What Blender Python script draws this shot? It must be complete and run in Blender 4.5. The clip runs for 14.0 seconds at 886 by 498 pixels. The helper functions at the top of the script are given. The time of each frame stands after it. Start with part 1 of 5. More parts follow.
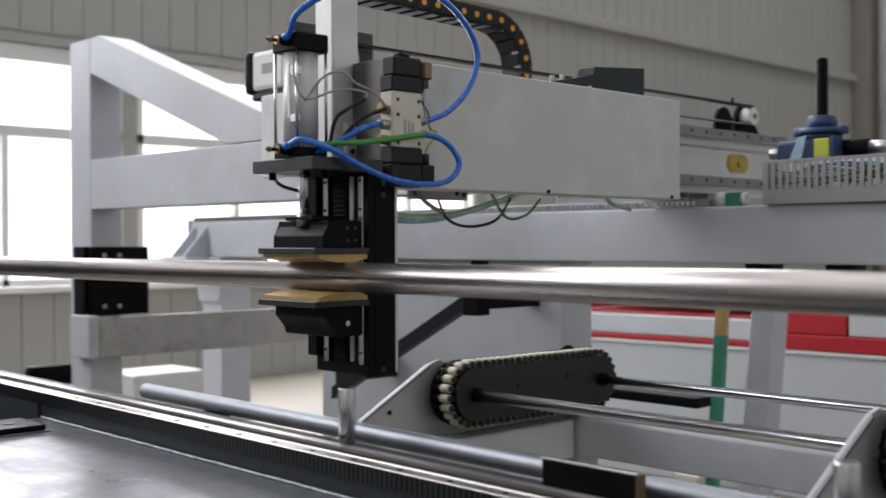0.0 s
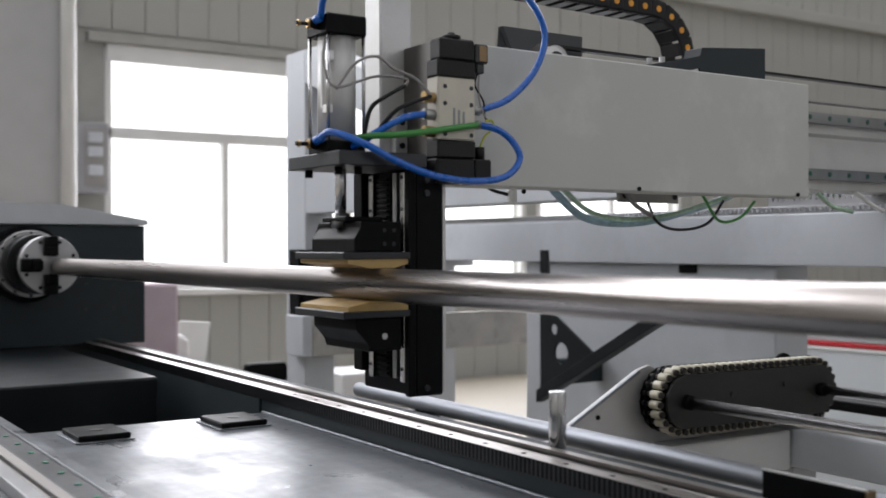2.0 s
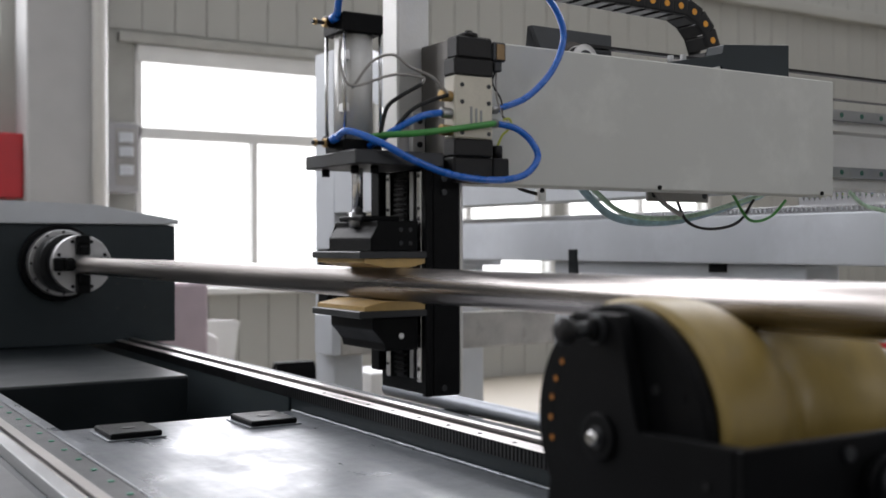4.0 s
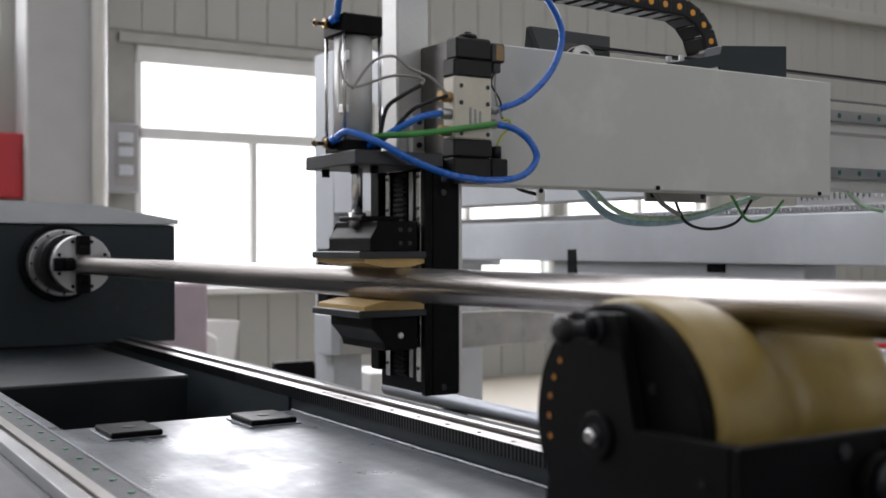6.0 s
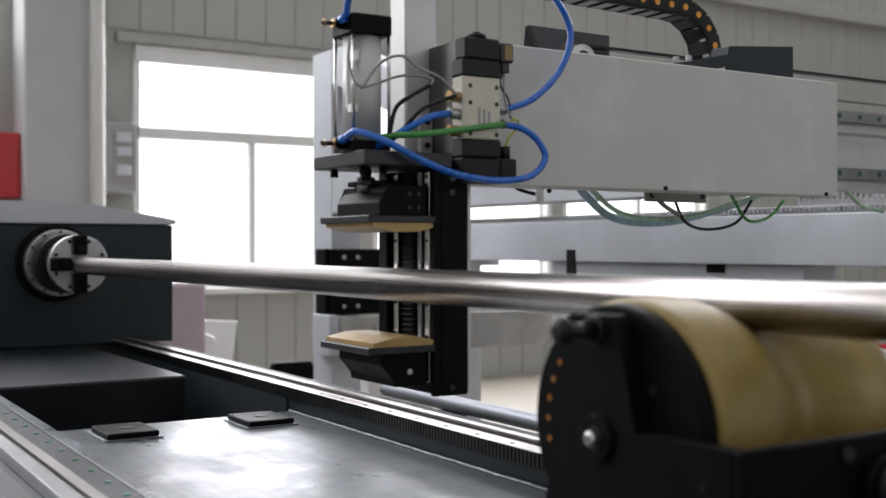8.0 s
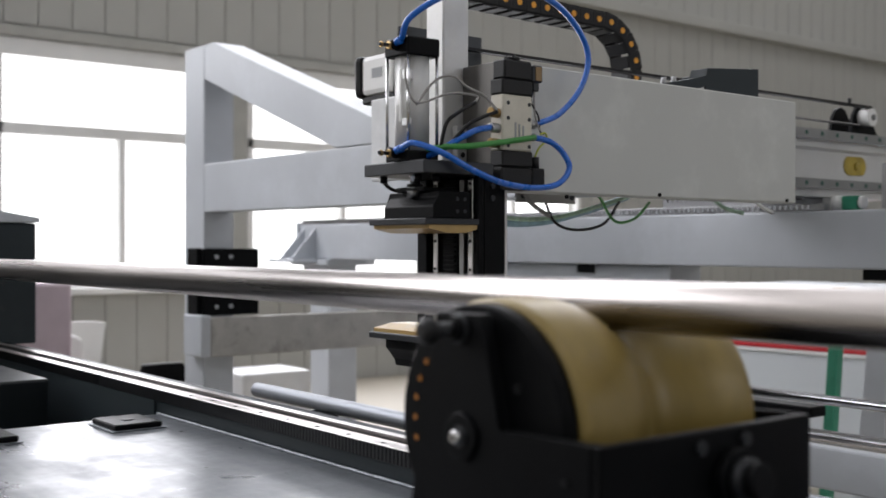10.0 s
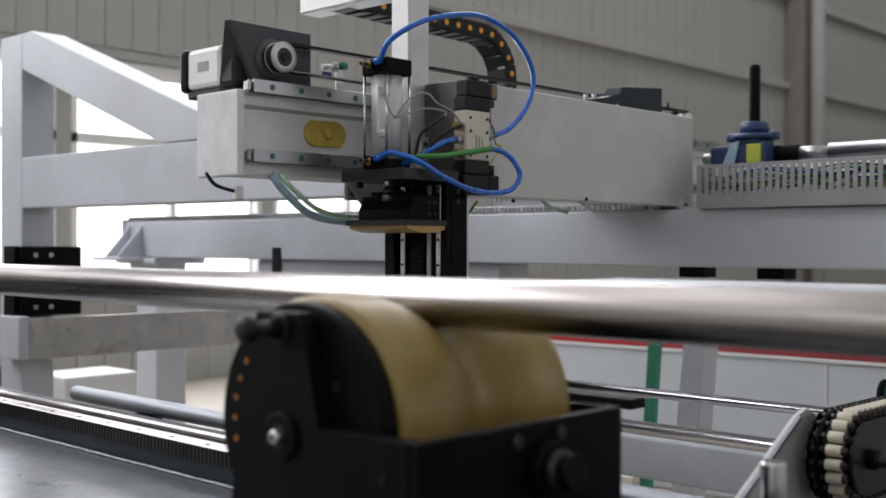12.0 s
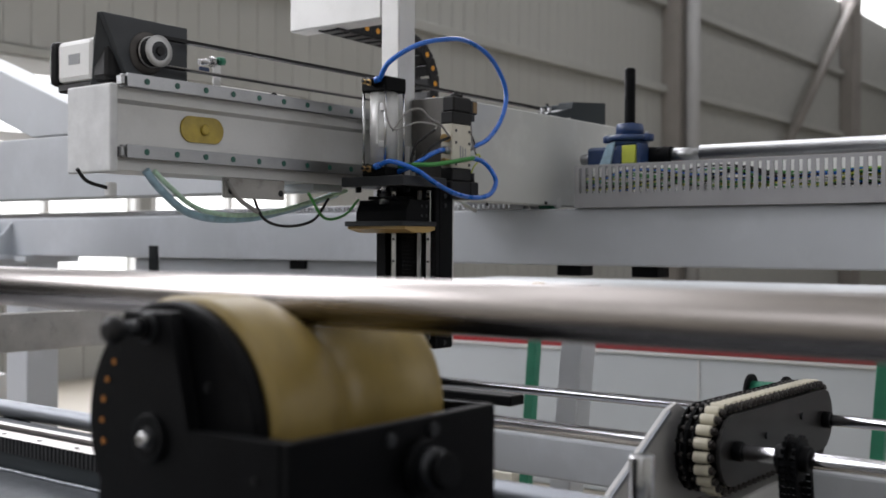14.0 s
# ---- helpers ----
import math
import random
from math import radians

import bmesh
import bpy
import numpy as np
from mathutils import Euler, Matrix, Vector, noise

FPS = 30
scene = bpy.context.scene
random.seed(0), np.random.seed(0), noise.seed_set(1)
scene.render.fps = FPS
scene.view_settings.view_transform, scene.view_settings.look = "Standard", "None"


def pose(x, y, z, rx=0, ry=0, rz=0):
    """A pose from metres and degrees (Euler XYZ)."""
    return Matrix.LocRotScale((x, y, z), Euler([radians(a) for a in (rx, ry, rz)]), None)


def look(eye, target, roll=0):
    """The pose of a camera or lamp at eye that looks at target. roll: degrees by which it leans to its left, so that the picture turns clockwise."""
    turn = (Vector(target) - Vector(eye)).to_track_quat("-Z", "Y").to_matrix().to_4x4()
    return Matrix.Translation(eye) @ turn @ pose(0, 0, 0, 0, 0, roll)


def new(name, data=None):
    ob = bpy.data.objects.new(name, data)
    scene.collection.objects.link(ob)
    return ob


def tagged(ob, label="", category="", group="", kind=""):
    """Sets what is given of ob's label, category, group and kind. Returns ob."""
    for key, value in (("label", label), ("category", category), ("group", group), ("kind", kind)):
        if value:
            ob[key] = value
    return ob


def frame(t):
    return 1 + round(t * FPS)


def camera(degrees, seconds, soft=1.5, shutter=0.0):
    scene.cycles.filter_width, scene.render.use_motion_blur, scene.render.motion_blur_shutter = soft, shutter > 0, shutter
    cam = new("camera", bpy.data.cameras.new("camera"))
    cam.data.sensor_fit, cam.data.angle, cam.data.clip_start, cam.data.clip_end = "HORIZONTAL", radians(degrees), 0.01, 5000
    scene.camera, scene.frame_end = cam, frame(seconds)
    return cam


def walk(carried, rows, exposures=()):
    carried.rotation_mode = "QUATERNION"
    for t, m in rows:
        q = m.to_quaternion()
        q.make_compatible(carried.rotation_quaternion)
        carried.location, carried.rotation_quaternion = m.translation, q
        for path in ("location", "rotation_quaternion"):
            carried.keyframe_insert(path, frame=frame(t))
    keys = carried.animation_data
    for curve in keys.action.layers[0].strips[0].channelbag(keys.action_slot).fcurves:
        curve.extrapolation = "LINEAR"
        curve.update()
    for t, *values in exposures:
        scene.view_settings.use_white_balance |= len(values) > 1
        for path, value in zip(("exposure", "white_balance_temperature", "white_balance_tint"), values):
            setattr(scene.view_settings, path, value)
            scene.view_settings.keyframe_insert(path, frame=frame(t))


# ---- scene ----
cam = camera(43.97, 14.0, soft=1.6, shutter=0.5)
PATH = [
    (0, pose(0.0481, 0.0509, 1.1500, 89.660, 0.220, -43.650)),
    (0.5, pose(0.0433, 0.0552, 1.1500, 89.740, 0.168, -40.552)),
    (1, pose(0.0398, 0.0581, 1.1500, 89.787, 0.123, -38.374)),
    (1.5, pose(0.0352, 0.0615, 1.1500, 89.834, 0.115, -35.648)),
    (2, pose(0.0311, 0.0644, 1.1500, 89.869, 0.108, -33.260)),
    (2.5, pose(0.0285, 0.0660, 1.1500, 89.881, 0.129, -31.781)),
    (3, pose(0.0285, 0.0660, 1.1500, 89.834, 0.111, -31.809)),
    (3.4, pose(0.0285, 0.0660, 1.1500, 89.834, 0.111, -31.809)),
    (5.3, pose(0.0206, 0.0533, 1.1500, 89.834, 0.111, -31.859)),
    (6.25, pose(0.0206, 0.0533, 1.1500, 89.834, 0.111, -31.859)),
    (7.2, pose(0.0206, 0.0533, 1.1500, 89.834, 0.111, -31.859)),
    (7.7, pose(0.0285, 0.0660, 1.1500, 89.834, 0.111, -31.809)),
    (8.3, pose(0.0291, 0.0656, 1.1500, 89.860, 0.000, -32.159)),
    (9.0, pose(0.0310, 0.0644, 1.1500, 89.860, 0.000, -33.220)),
    (9.5, pose(0.0351, 0.0616, 1.1500, 89.879, 0.008, -35.570)),
    (10, pose(0.0396, 0.0582, 1.1500, 89.832, -0.071, -38.281)),
    (10.5, pose(0.0440, 0.0546, 1.1500, 89.805, -0.059, -41.004)),
    (11, pose(0.0474, 0.0516, 1.1500, 89.790, -0.012, -43.163)),
    (11.5, pose(0.0499, 0.0491, 1.1500, 89.783, -0.057, -44.863)),
    (12, pose(0.0527, 0.0462, 1.1500, 89.746, -0.127, -46.793)),
    (12.5, pose(0.0546, 0.0442, 1.1500, 89.724, -0.100, -48.108)),
    (13, pose(0.0567, 0.0418, 1.1500, 89.734, -0.184, -49.607)),
    (13.5, pose(0.0589, 0.0391, 1.1500, 89.720, -0.215, -51.298)),
    (14, pose(0.0608, 0.0366, 1.1500, 89.687, -0.246, -52.785)),
]
walk(cam, PATH)

# ---- light ----
world = bpy.data.worlds.new("sky")
scene.world = world
world.use_nodes = True
sky = world.node_tree.nodes.new("ShaderNodeTexSky")
sky.sky_type = "NISHITA"
sky.sun_disc = False
sky.sun_elevation, sky.sun_rotation = radians(38), radians(160)
world.node_tree.links.new(sky.outputs[0], world.node_tree.nodes["Background"].inputs[0])
world.node_tree.nodes["Background"].inputs[1].default_value = 0.12
scene.view_settings.exposure = 0.13


def area(name, eye, target, sx, sy, watts, color=(1, 1, 1)):
    data = bpy.data.lights.new(name, "AREA")
    data.shape, data.size, data.size_y, data.energy, data.color = "RECTANGLE", sx, sy, watts, color
    ob = new(name, data)
    ob.matrix_world = look(eye, target)
    return ob


DAYLIGHT = (0.935, 0.93, 1.0)
# daylight that comes in by the end windows and the high windows
for x in (3.25, 5.22, 7.19):
    area("window_light", (x, 7.93, 1.72), (x, 0, 1.5), 1.8, 1.7, 52, DAYLIGHT)
# the last lamp's opening is in view; three are added for tube highlights
for x0, x1, z0, watts in ((-4.5, 1.4, 2.7, 330), (2.0, 7.6, 4.8, 230), (8.2, 13.4, 4.8, 215), (23.2, 32.5, 6.7, 260)):
    area("high_window_light", ((x0 + x1) / 2, 7.98, (z0 + 8.2) / 2), ((x0 + x1) / 2, 0, 1.0), x1 - x0, 8.1 - z0, watts, DAYLIGHT)
# added fill lamps with no opening behind them: west side, overhead and rear
area("side_window_light", (-5.9, 0.5, 4.0), (2.5, 1.5, 1.0), 8.0, 3.0, 100, DAYLIGHT)
for y in (-2.2, 4.6):
    area("roof_light", (1.0, y, 9.1), (1.0, y, 0), 12.0, 2.4, 125, DAYLIGHT)
    area("roof_light", (19.0, y, 9.1), (19.0, y, 0), 18.0, 2.4, 190, DAYLIGHT)
area("rear_window_light", (4.0, -6.9, 4.0), (2.5, 2.0, 1.0), 10.0, 2.6, 120, DAYLIGHT)
cam.data.dof.use_dof = True
cam.data.dof.focus_distance = 2.55
cam.data.dof.aperture_fstop = 3.5


# ---- materials ----
def material(name, color, rough=0.5, metal=0.0, vary=0.06, scale=8.0, bump=0.02, fine=180.0, stretch=(1, 1, 1), dirt_glare=0.0,
             dirt_glare_color=(0.05, 0.045, 0.04), rough_vary=0.1, island=0.0, objects=0.0, coat=0.0, dirt_glare_scale=3.0, spec=0.5):
    mat = bpy.data.materials.new(name)
    mat.use_nodes = True
    nt = mat.node_tree
    n, l = nt.nodes, nt.links
    bsdf = n["Principled BSDF"]
    bsdf.inputs["Metallic"].default_value = metal
    bsdf.inputs["Coat Weight"].default_value = coat
    bsdf.inputs["Specular IOR Level"].default_value = spec
    tc = n.new("ShaderNodeTexCoord")
    mp = n.new("ShaderNodeMapping")
    mp.inputs["Scale"].default_value = stretch
    l.new(tc.outputs["Object"], mp.inputs["Vector"])
    big = n.new("ShaderNodeTexNoise")
    big.inputs["Scale"].default_value, big.inputs["Detail"].default_value = scale, 5
    small = n.new("ShaderNodeTexNoise")
    small.inputs["Scale"].default_value, small.inputs["Detail"].default_value = fine, 3
    for t in (big, small):
        l.new(mp.outputs["Vector"], t.inputs["Vector"])
    mix = n.new("ShaderNodeMix")
    mix.data_type = "RGBA"
    lo = [max(0, c * (1 - vary * 2)) for c in color]
    hi = [min(1, c * (1 + vary * 2)) for c in color]
    mix.inputs["A"].default_value, mix.inputs["B"].default_value = (*lo, 1), (*hi, 1)
    ramp = n.new("ShaderNodeMapRange")
    ramp.inputs["From Min"].default_value, ramp.inputs["From Max"].default_value = 0.3, 0.7
    l.new(big.outputs["Fac"], ramp.inputs["Value"])
    add = n.new("ShaderNodeMath")
    add.operation = "MULTIPLY_ADD"
    add.inputs[1].default_value = 0.35
    l.new(small.outputs["Fac"], add.inputs[0])
    sub = n.new("ShaderNodeMath")
    sub.operation = "MULTIPLY"
    sub.inputs[1].default_value = 0.65
    l.new(ramp.outputs["Result"], sub.inputs[0])
    l.new(sub.outputs[0], add.inputs[2])
    fac = add.outputs[0]
    if island or objects:
        src = n.new("ShaderNodeObjectInfo") if objects else n.new("ShaderNodeNewGeometry")
        more = n.new("ShaderNodeMath")
        more.operation = "MULTIPLY_ADD"
        more.inputs[1].default_value = objects or island
        l.new(src.outputs["Random" if objects else "Random Per Island"], more.inputs[0])
        l.new(fac, more.inputs[2])
        fac = more.outputs[0]
    l.new(fac, mix.inputs["Factor"])
    out = mix.outputs["Result"]
    if dirt_glare:
        spots = n.new("ShaderNodeTexNoise")
        spots.inputs["Scale"].default_value, spots.inputs["Detail"].default_value, spots.inputs["Roughness"].default_value = dirt_glare_scale, 8, 0.7
        l.new(tc.outputs["Object"], spots.inputs["Vector"])
        cut = n.new("ShaderNodeMapRange")
        cut.inputs["From Min"].default_value, cut.inputs["From Max"].default_value = 0.52, 0.75
        cut.inputs["To Max"].default_value = dirt_glare
        l.new(spots.outputs["Fac"], cut.inputs["Value"])
        m2 = n.new("ShaderNodeMix")
        m2.data_type = "RGBA"
        m2.inputs["B"].default_value = (*dirt_glare_color, 1)
        l.new(cut.outputs["Result"], m2.inputs["Factor"])
        l.new(out, m2.inputs["A"])
        out = m2.outputs["Result"]
    l.new(out, bsdf.inputs["Base Color"])
    rr = n.new("ShaderNodeMapRange")
    rr.inputs["To Min"].default_value, rr.inputs["To Max"].default_value = max(0.02, rough - rough_vary), min(1, rough + rough_vary)
    l.new(big.outputs["Fac"], rr.inputs["Value"])
    l.new(rr.outputs["Result"], bsdf.inputs["Roughness"])
    if bump:
        b = n.new("ShaderNodeBump")
        b.inputs["Strength"].default_value, b.inputs["Distance"].default_value = min(1, bump * 10), 0.002
        l.new(small.outputs["Fac"], b.inputs["Height"])
        l.new(b.outputs["Normal"], bsdf.inputs["Normal"])
    return mat


def glow(name, color, strength):
    mat = bpy.data.materials.new(name)
    mat.use_nodes = True
    n = mat.node_tree.nodes
    e = n.new("ShaderNodeEmission")
    e.inputs[0].default_value, e.inputs[1].default_value = (*color, 1), strength
    mat.node_tree.links.new(e.outputs[0], n["Material Output"].inputs[0])
    return mat


# pale bluish blotches: putty-like smudges plus daylight glare put into the colour
LIGHT = material("light_grey_paint", (0.50, 0.525, 0.56), 0.42, vary=0.05, scale=3, dirt_glare=0.55, dirt_glare_color=(0.64, 0.67, 0.72), dirt_glare_scale=2.6, fine=350, rough_vary=0.16)
MID = material("mid_grey_paint", (0.56, 0.565, 0.57), 0.45, vary=0.05, scale=5, dirt_glare=0.2, dirt_glare_color=(0.22, 0.22, 0.22))
PANEL = material("cover_paint", (0.55, 0.56, 0.54), 0.5, vary=0.03, scale=2.5, dirt_glare=0.8, dirt_glare_color=(0.67, 0.68, 0.655), dirt_glare_scale=4.5, fine=420, rough_vary=0.15)
DARK = material("slate_paint", (0.019, 0.027, 0.032), 0.5, vary=0.1, scale=6, dirt_glare=0.15, dirt_glare_color=(0.06, 0.062, 0.065), fine=300, spec=0.3)


def smeared_plate():
    """Grey painted steel plate, rubbed bright in patches and smeared with dry coolant."""
    mat = material("grey_bed_plate", (0.105, 0.115, 0.129), 0.3, metal=0.36, vary=0.12, scale=7, dirt_glare=0.38, dirt_glare_color=(0.062, 0.069, 0.078), dirt_glare_scale=7, fine=90, bump=0.003, stretch=(1, 0.5, 1))
    n, l = mat.node_tree.nodes, mat.node_tree.links
    tc = n.new("ShaderNodeTexCoord")
    cloud = n.new("ShaderNodeTexNoise")
    cloud.inputs["Scale"].default_value, cloud.inputs["Detail"].default_value, cloud.inputs["Roughness"].default_value, cloud.inputs["Distortion"].default_value = 6.0, 9, 0.7, 0.2
    streak = n.new("ShaderNodeTexNoise")
    streak.inputs["Scale"].default_value, streak.inputs["Detail"].default_value = 40.0, 4
    mp = n.new("ShaderNodeMapping")
    mp.inputs["Rotation"].default_value, mp.inputs["Scale"].default_value = (0, 0, 0.5), (1, 0.12, 1)
    l.new(tc.outputs["Object"], cloud.inputs["Vector"])
    l.new(tc.outputs["Object"], mp.inputs["Vector"])
    l.new(mp.outputs["Vector"], streak.inputs["Vector"])
    both = n.new("ShaderNodeMath")
    both.operation = "MULTIPLY_ADD"
    both.inputs[1].default_value = 0.3
    l.new(streak.outputs["Fac"], both.inputs[0])
    l.new(cloud.outputs["Fac"], both.inputs[2])
    rr = n.new("ShaderNodeMapRange")
    rr.inputs["From Min"].default_value, rr.inputs["From Max"].default_value = 0.48, 0.84
    rr.inputs["To Min"].default_value, rr.inputs["To Max"].default_value = 0.25, 0.46
    l.new(both.outputs[0], rr.inputs["Value"])
    l.new(rr.outputs["Result"], n["Principled BSDF"].inputs["Roughness"])
    return mat


BEDPLATE = smeared_plate()
RAIL = material("worn_rail_steel", (0.38, 0.36, 0.345), 0.34, metal=1.0, vary=0.14, scale=12, stretch=(1, 0.12, 1), rough_vary=0.1, bump=0.006, dirt_glare=0.4, dirt_glare_color=(0.20, 0.19, 0.18), dirt_glare_scale=7)
BARSTEEL = material("dull_blue_grey_bar", (0.25, 0.265, 0.29), 0.46, metal=0.85, vary=0.1, scale=10, stretch=(1, 0.1, 1), bump=0.01)
WELD = material("weld_bead", (0.20, 0.215, 0.235), 0.42, metal=0.7, vary=0.25, scale=60, fine=400, bump=0.04)
DEEP = material("dark_teal_paint", (0.009, 0.0125, 0.0145), 0.45, vary=0.12, scale=7, dirt_glare=0.3, dirt_glare_color=(0.022, 0.025, 0.027), dirt_glare_scale=5, spec=0.25)
SHEET = material("grey_sheet_steel", (0.50, 0.495, 0.49), 0.42, metal=0.3, vary=0.07, scale=7, dirt_glare=0.3, dirt_glare_color=(0.25, 0.24, 0.23), dirt_glare_scale=6)
SIDEPLATE = material("satin_black_plate", (0.013, 0.0125, 0.012), 0.42, vary=0.12, scale=8, fine=350, spec=0.45)
SLIPSTEEL = material("dark_machined_steel", (0.022, 0.023, 0.025), 0.4, metal=0.4, vary=0.12, scale=9)
BLACK = material("black_anodised", (0.004, 0.0043, 0.005), 0.46, vary=0.15, scale=12, dirt_glare=0.22, dirt_glare_color=(0.016, 0.017, 0.019), dirt_glare_scale=38, fine=400, spec=0.08)
GUNMETAL = material("dark_steel_plate", (0.032, 0.034, 0.038), 0.4, metal=0.5, vary=0.1, scale=10, fine=300)
BRUSHED = material("brushed_steel_plate", (0.13, 0.124, 0.118), 0.38, metal=0.9, vary=0.12, scale=10, stretch=(1, 1, 0.15), fine=260, dirt_glare=0.3, dirt_glare_color=(0.10, 0.095, 0.09), dirt_glare_scale=12)
SLATE = material("slate_plate", (0.050, 0.055, 0.061), 0.45, vary=0.1, scale=14, fine=350, spec=0.35)
RINGMETAL = material("stained_ring", (0.10, 0.092, 0.088), 0.5, metal=0.4, vary=0.15, scale=40)
BOLTGREEN = material("dark_green_bolt_cap", (0.015, 0.095, 0.07), 0.4, vary=0.1)
COLUMN = material("brown_grey_column", (0.24, 0.22, 0.20), 0.6, vary=0.08, scale=3)
CHAINSTEEL = material("oiled_chain_steel", (0.045, 0.04, 0.037), 0.35, metal=0.7, vary=0.2, scale=60)
PLASTIC = material("black_plastic", (0.008, 0.008, 0.009), 0.5, vary=0.1, spec=0.3)
STEEL = material("bright_steel", (0.62, 0.62, 0.63), 0.2, metal=1.0, vary=0.05, scale=10, rough_vary=0.08, bump=0.004)
CHROME = material("chromed_rod", (0.74, 0.74, 0.77), 0.20, metal=1.0, vary=0.03, scale=6, stretch=(1, 0.1, 1), rough_vary=0.05, bump=0.002)
TUBE = material("mill_steel_tube", (0.42, 0.388, 0.37), 0.29, metal=1.0, vary=0.27, scale=30, fine=260, stretch=(1, 0.025, 1), rough_vary=0.12, dirt_glare=0.3, dirt_glare_color=(0.33, 0.30, 0.285), dirt_glare_scale=16, bump=0.018)
DULLSTEEL = material("dull_steel", (0.34, 0.345, 0.35), 0.34, metal=1.0, vary=0.1, scale=9, bump=0.006)
ALU = material("aluminium", (0.60, 0.60, 0.60), 0.42, metal=0.6, vary=0.05, scale=6, bump=0.006)
CHUCK = material("ground_chuck_steel", (0.42, 0.42, 0.43), 0.38, metal=0.8, vary=0.06, scale=14, bump=0.006)
ALUWHITE = material("whitened_aluminium", (0.62, 0.62, 0.61), 0.42, metal=0.25, vary=0.05, scale=4, dirt_glare=0.25, dirt_glare_color=(0.36, 0.35, 0.33), dirt_glare_scale=6)
ROUGHWHITE = material("rough_white_coat", (0.68, 0.69, 0.70), 0.6, vary=0.08, scale=16, bump=0.05, fine=60, dirt_glare=0.3, dirt_glare_color=(0.42, 0.42, 0.42), dirt_glare_scale=14)
BRASS = material("brass", (0.40, 0.27, 0.12), 0.34, metal=1.0, vary=0.08)
BRASSDARK = material("dull_brass", (0.22, 0.15, 0.08), 0.45, metal=0.6, vary=0.1)
GOLD = material("yellow_plug", (0.42, 0.31, 0.04), 0.35, vary=0.12, scale=30, coat=0.2)
URETHANE = material("amber_urethane", (0.262, 0.186, 0.050), 0.42, vary=0.12, scale=9, fine=60, stretch=(2.5, 1, 1), dirt_glare=0.6, dirt_glare_color=(0.24, 0.165, 0.05), dirt_glare_scale=10, bump=0.02, coat=0.05)
PAD = material("amber_pad", (0.42, 0.28, 0.10), 0.36, vary=0.1, scale=20)
BLUE = material("blue_hose", (0.007, 0.125, 0.56), 0.28, vary=0.05, scale=20, coat=0.3, bump=0.0)
BLUECAST = material("blue_cast_iron", (0.014, 0.038, 0.115), 0.45, vary=0.15, scale=20, bump=0.04)
GREEN = material("green_hose", (0.05, 0.26, 0.05), 0.35, vary=0.08, bump=0.0)
SLEEVE = material("braided_green_sleeve", (0.46, 0.64, 0.49), 0.5, vary=0.2, scale=60, fine=300)
SLEEVEBLUE = material("pale_blue_hose", (0.33, 0.48, 0.58), 0.45, vary=0.15, scale=40)
GREY_WIRE = material("grey_wire", (0.30, 0.29, 0.28), 0.5, vary=0.05, bump=0)
YELLOW_WIRE = material("yellow_green_wire", (0.45, 0.50, 0.06), 0.45, vary=0.1, bump=0)
IVORY = material("ivory_roller", (0.54, 0.505, 0.40), 0.4, vary=0.08, scale=30)
CREAM = material("cream_valve_body", (0.60, 0.57, 0.49), 0.45, vary=0.06, scale=20)
WALL = material("wall_panel", (0.39, 0.39, 0.365), 0.6, vary=0.04, scale=1.2, objects=0.08, dirt_glare=0.12, dirt_glare_color=(0.3, 0.3, 0.27), dirt_glare_scale=1.5)
WALLDARK = material("wall_joint", (0.37, 0.37, 0.345), 0.8, vary=0.05)
CONCRETE = material("concrete_floor", (0.31, 0.28, 0.225), 0.55, vary=0.08, scale=1.2, fine=40, dirt_glare=0.3, dirt_glare_color=(0.3, 0.27, 0.22), dirt_glare_scale=1.0)
WHITE = material("white_paint", (0.74, 0.74, 0.73), 0.5, vary=0.04, scale=4)
PILLAR = material("plastered_pillar", (0.43, 0.43, 0.43), 0.7, vary=0.05, scale=3)
RED = material("red_paint", (0.42, 0.012, 0.02), 0.35, vary=0.06, scale=5)
TEAL = material("green_painted_post", (0.03, 0.22, 0.13), 0.45, vary=0.12, scale=10)
STAINED = material("stained_bar", (0.40, 0.39, 0.37), 0.6, vary=0.12, scale=9, dirt_glare=0.9, dirt_glare_color=(0.17, 0.155, 0.14), dirt_glare_scale=11)
DUCT = material("grey_wire_duct", (0.31, 0.31, 0.32), 0.55, vary=0.05)
SKYGLOW = glow("bright_sky", (1.0, 0.995, 1.0), 2.3)
LABEL = material("label_grey", (0.30, 0.31, 0.32), 0.6, vary=0.05, bump=0)
RUSTY = material("rusty_orange", (0.40, 0.15, 0.015), 0.5, vary=0.1)
ORANGE = material("orange_plug", (0.70, 0.30, 0.02), 0.4, vary=0.08)


# ---- mesh helpers ----
ROOT = {}


def thing(name, base, label, category, group="", kind=""):
    ob = new(name)
    ob.location = base
    ob.empty_display_size = 0.05
    ROOT[ob] = Vector(base)
    return tagged(ob, label, category, group, kind)


def part(name, bm, mat, parent=None, label=""):
    """One mesh object out of a bmesh in world metres, under a thing or a part."""
    origin = ROOT.get(parent, Vector())
    bmesh.ops.translate(bm, verts=bm.verts, vec=-origin)
    bmesh.ops.recalc_face_normals(bm, faces=bm.faces)
    me = bpy.data.meshes.new(name)
    bm.to_mesh(me)
    bm.free()
    me.materials.append(mat)
    ob = new(name, me)
    if parent:
        ob.parent = parent
        ROOT[ob] = origin
    if label:
        tagged(ob, label)
    return ob


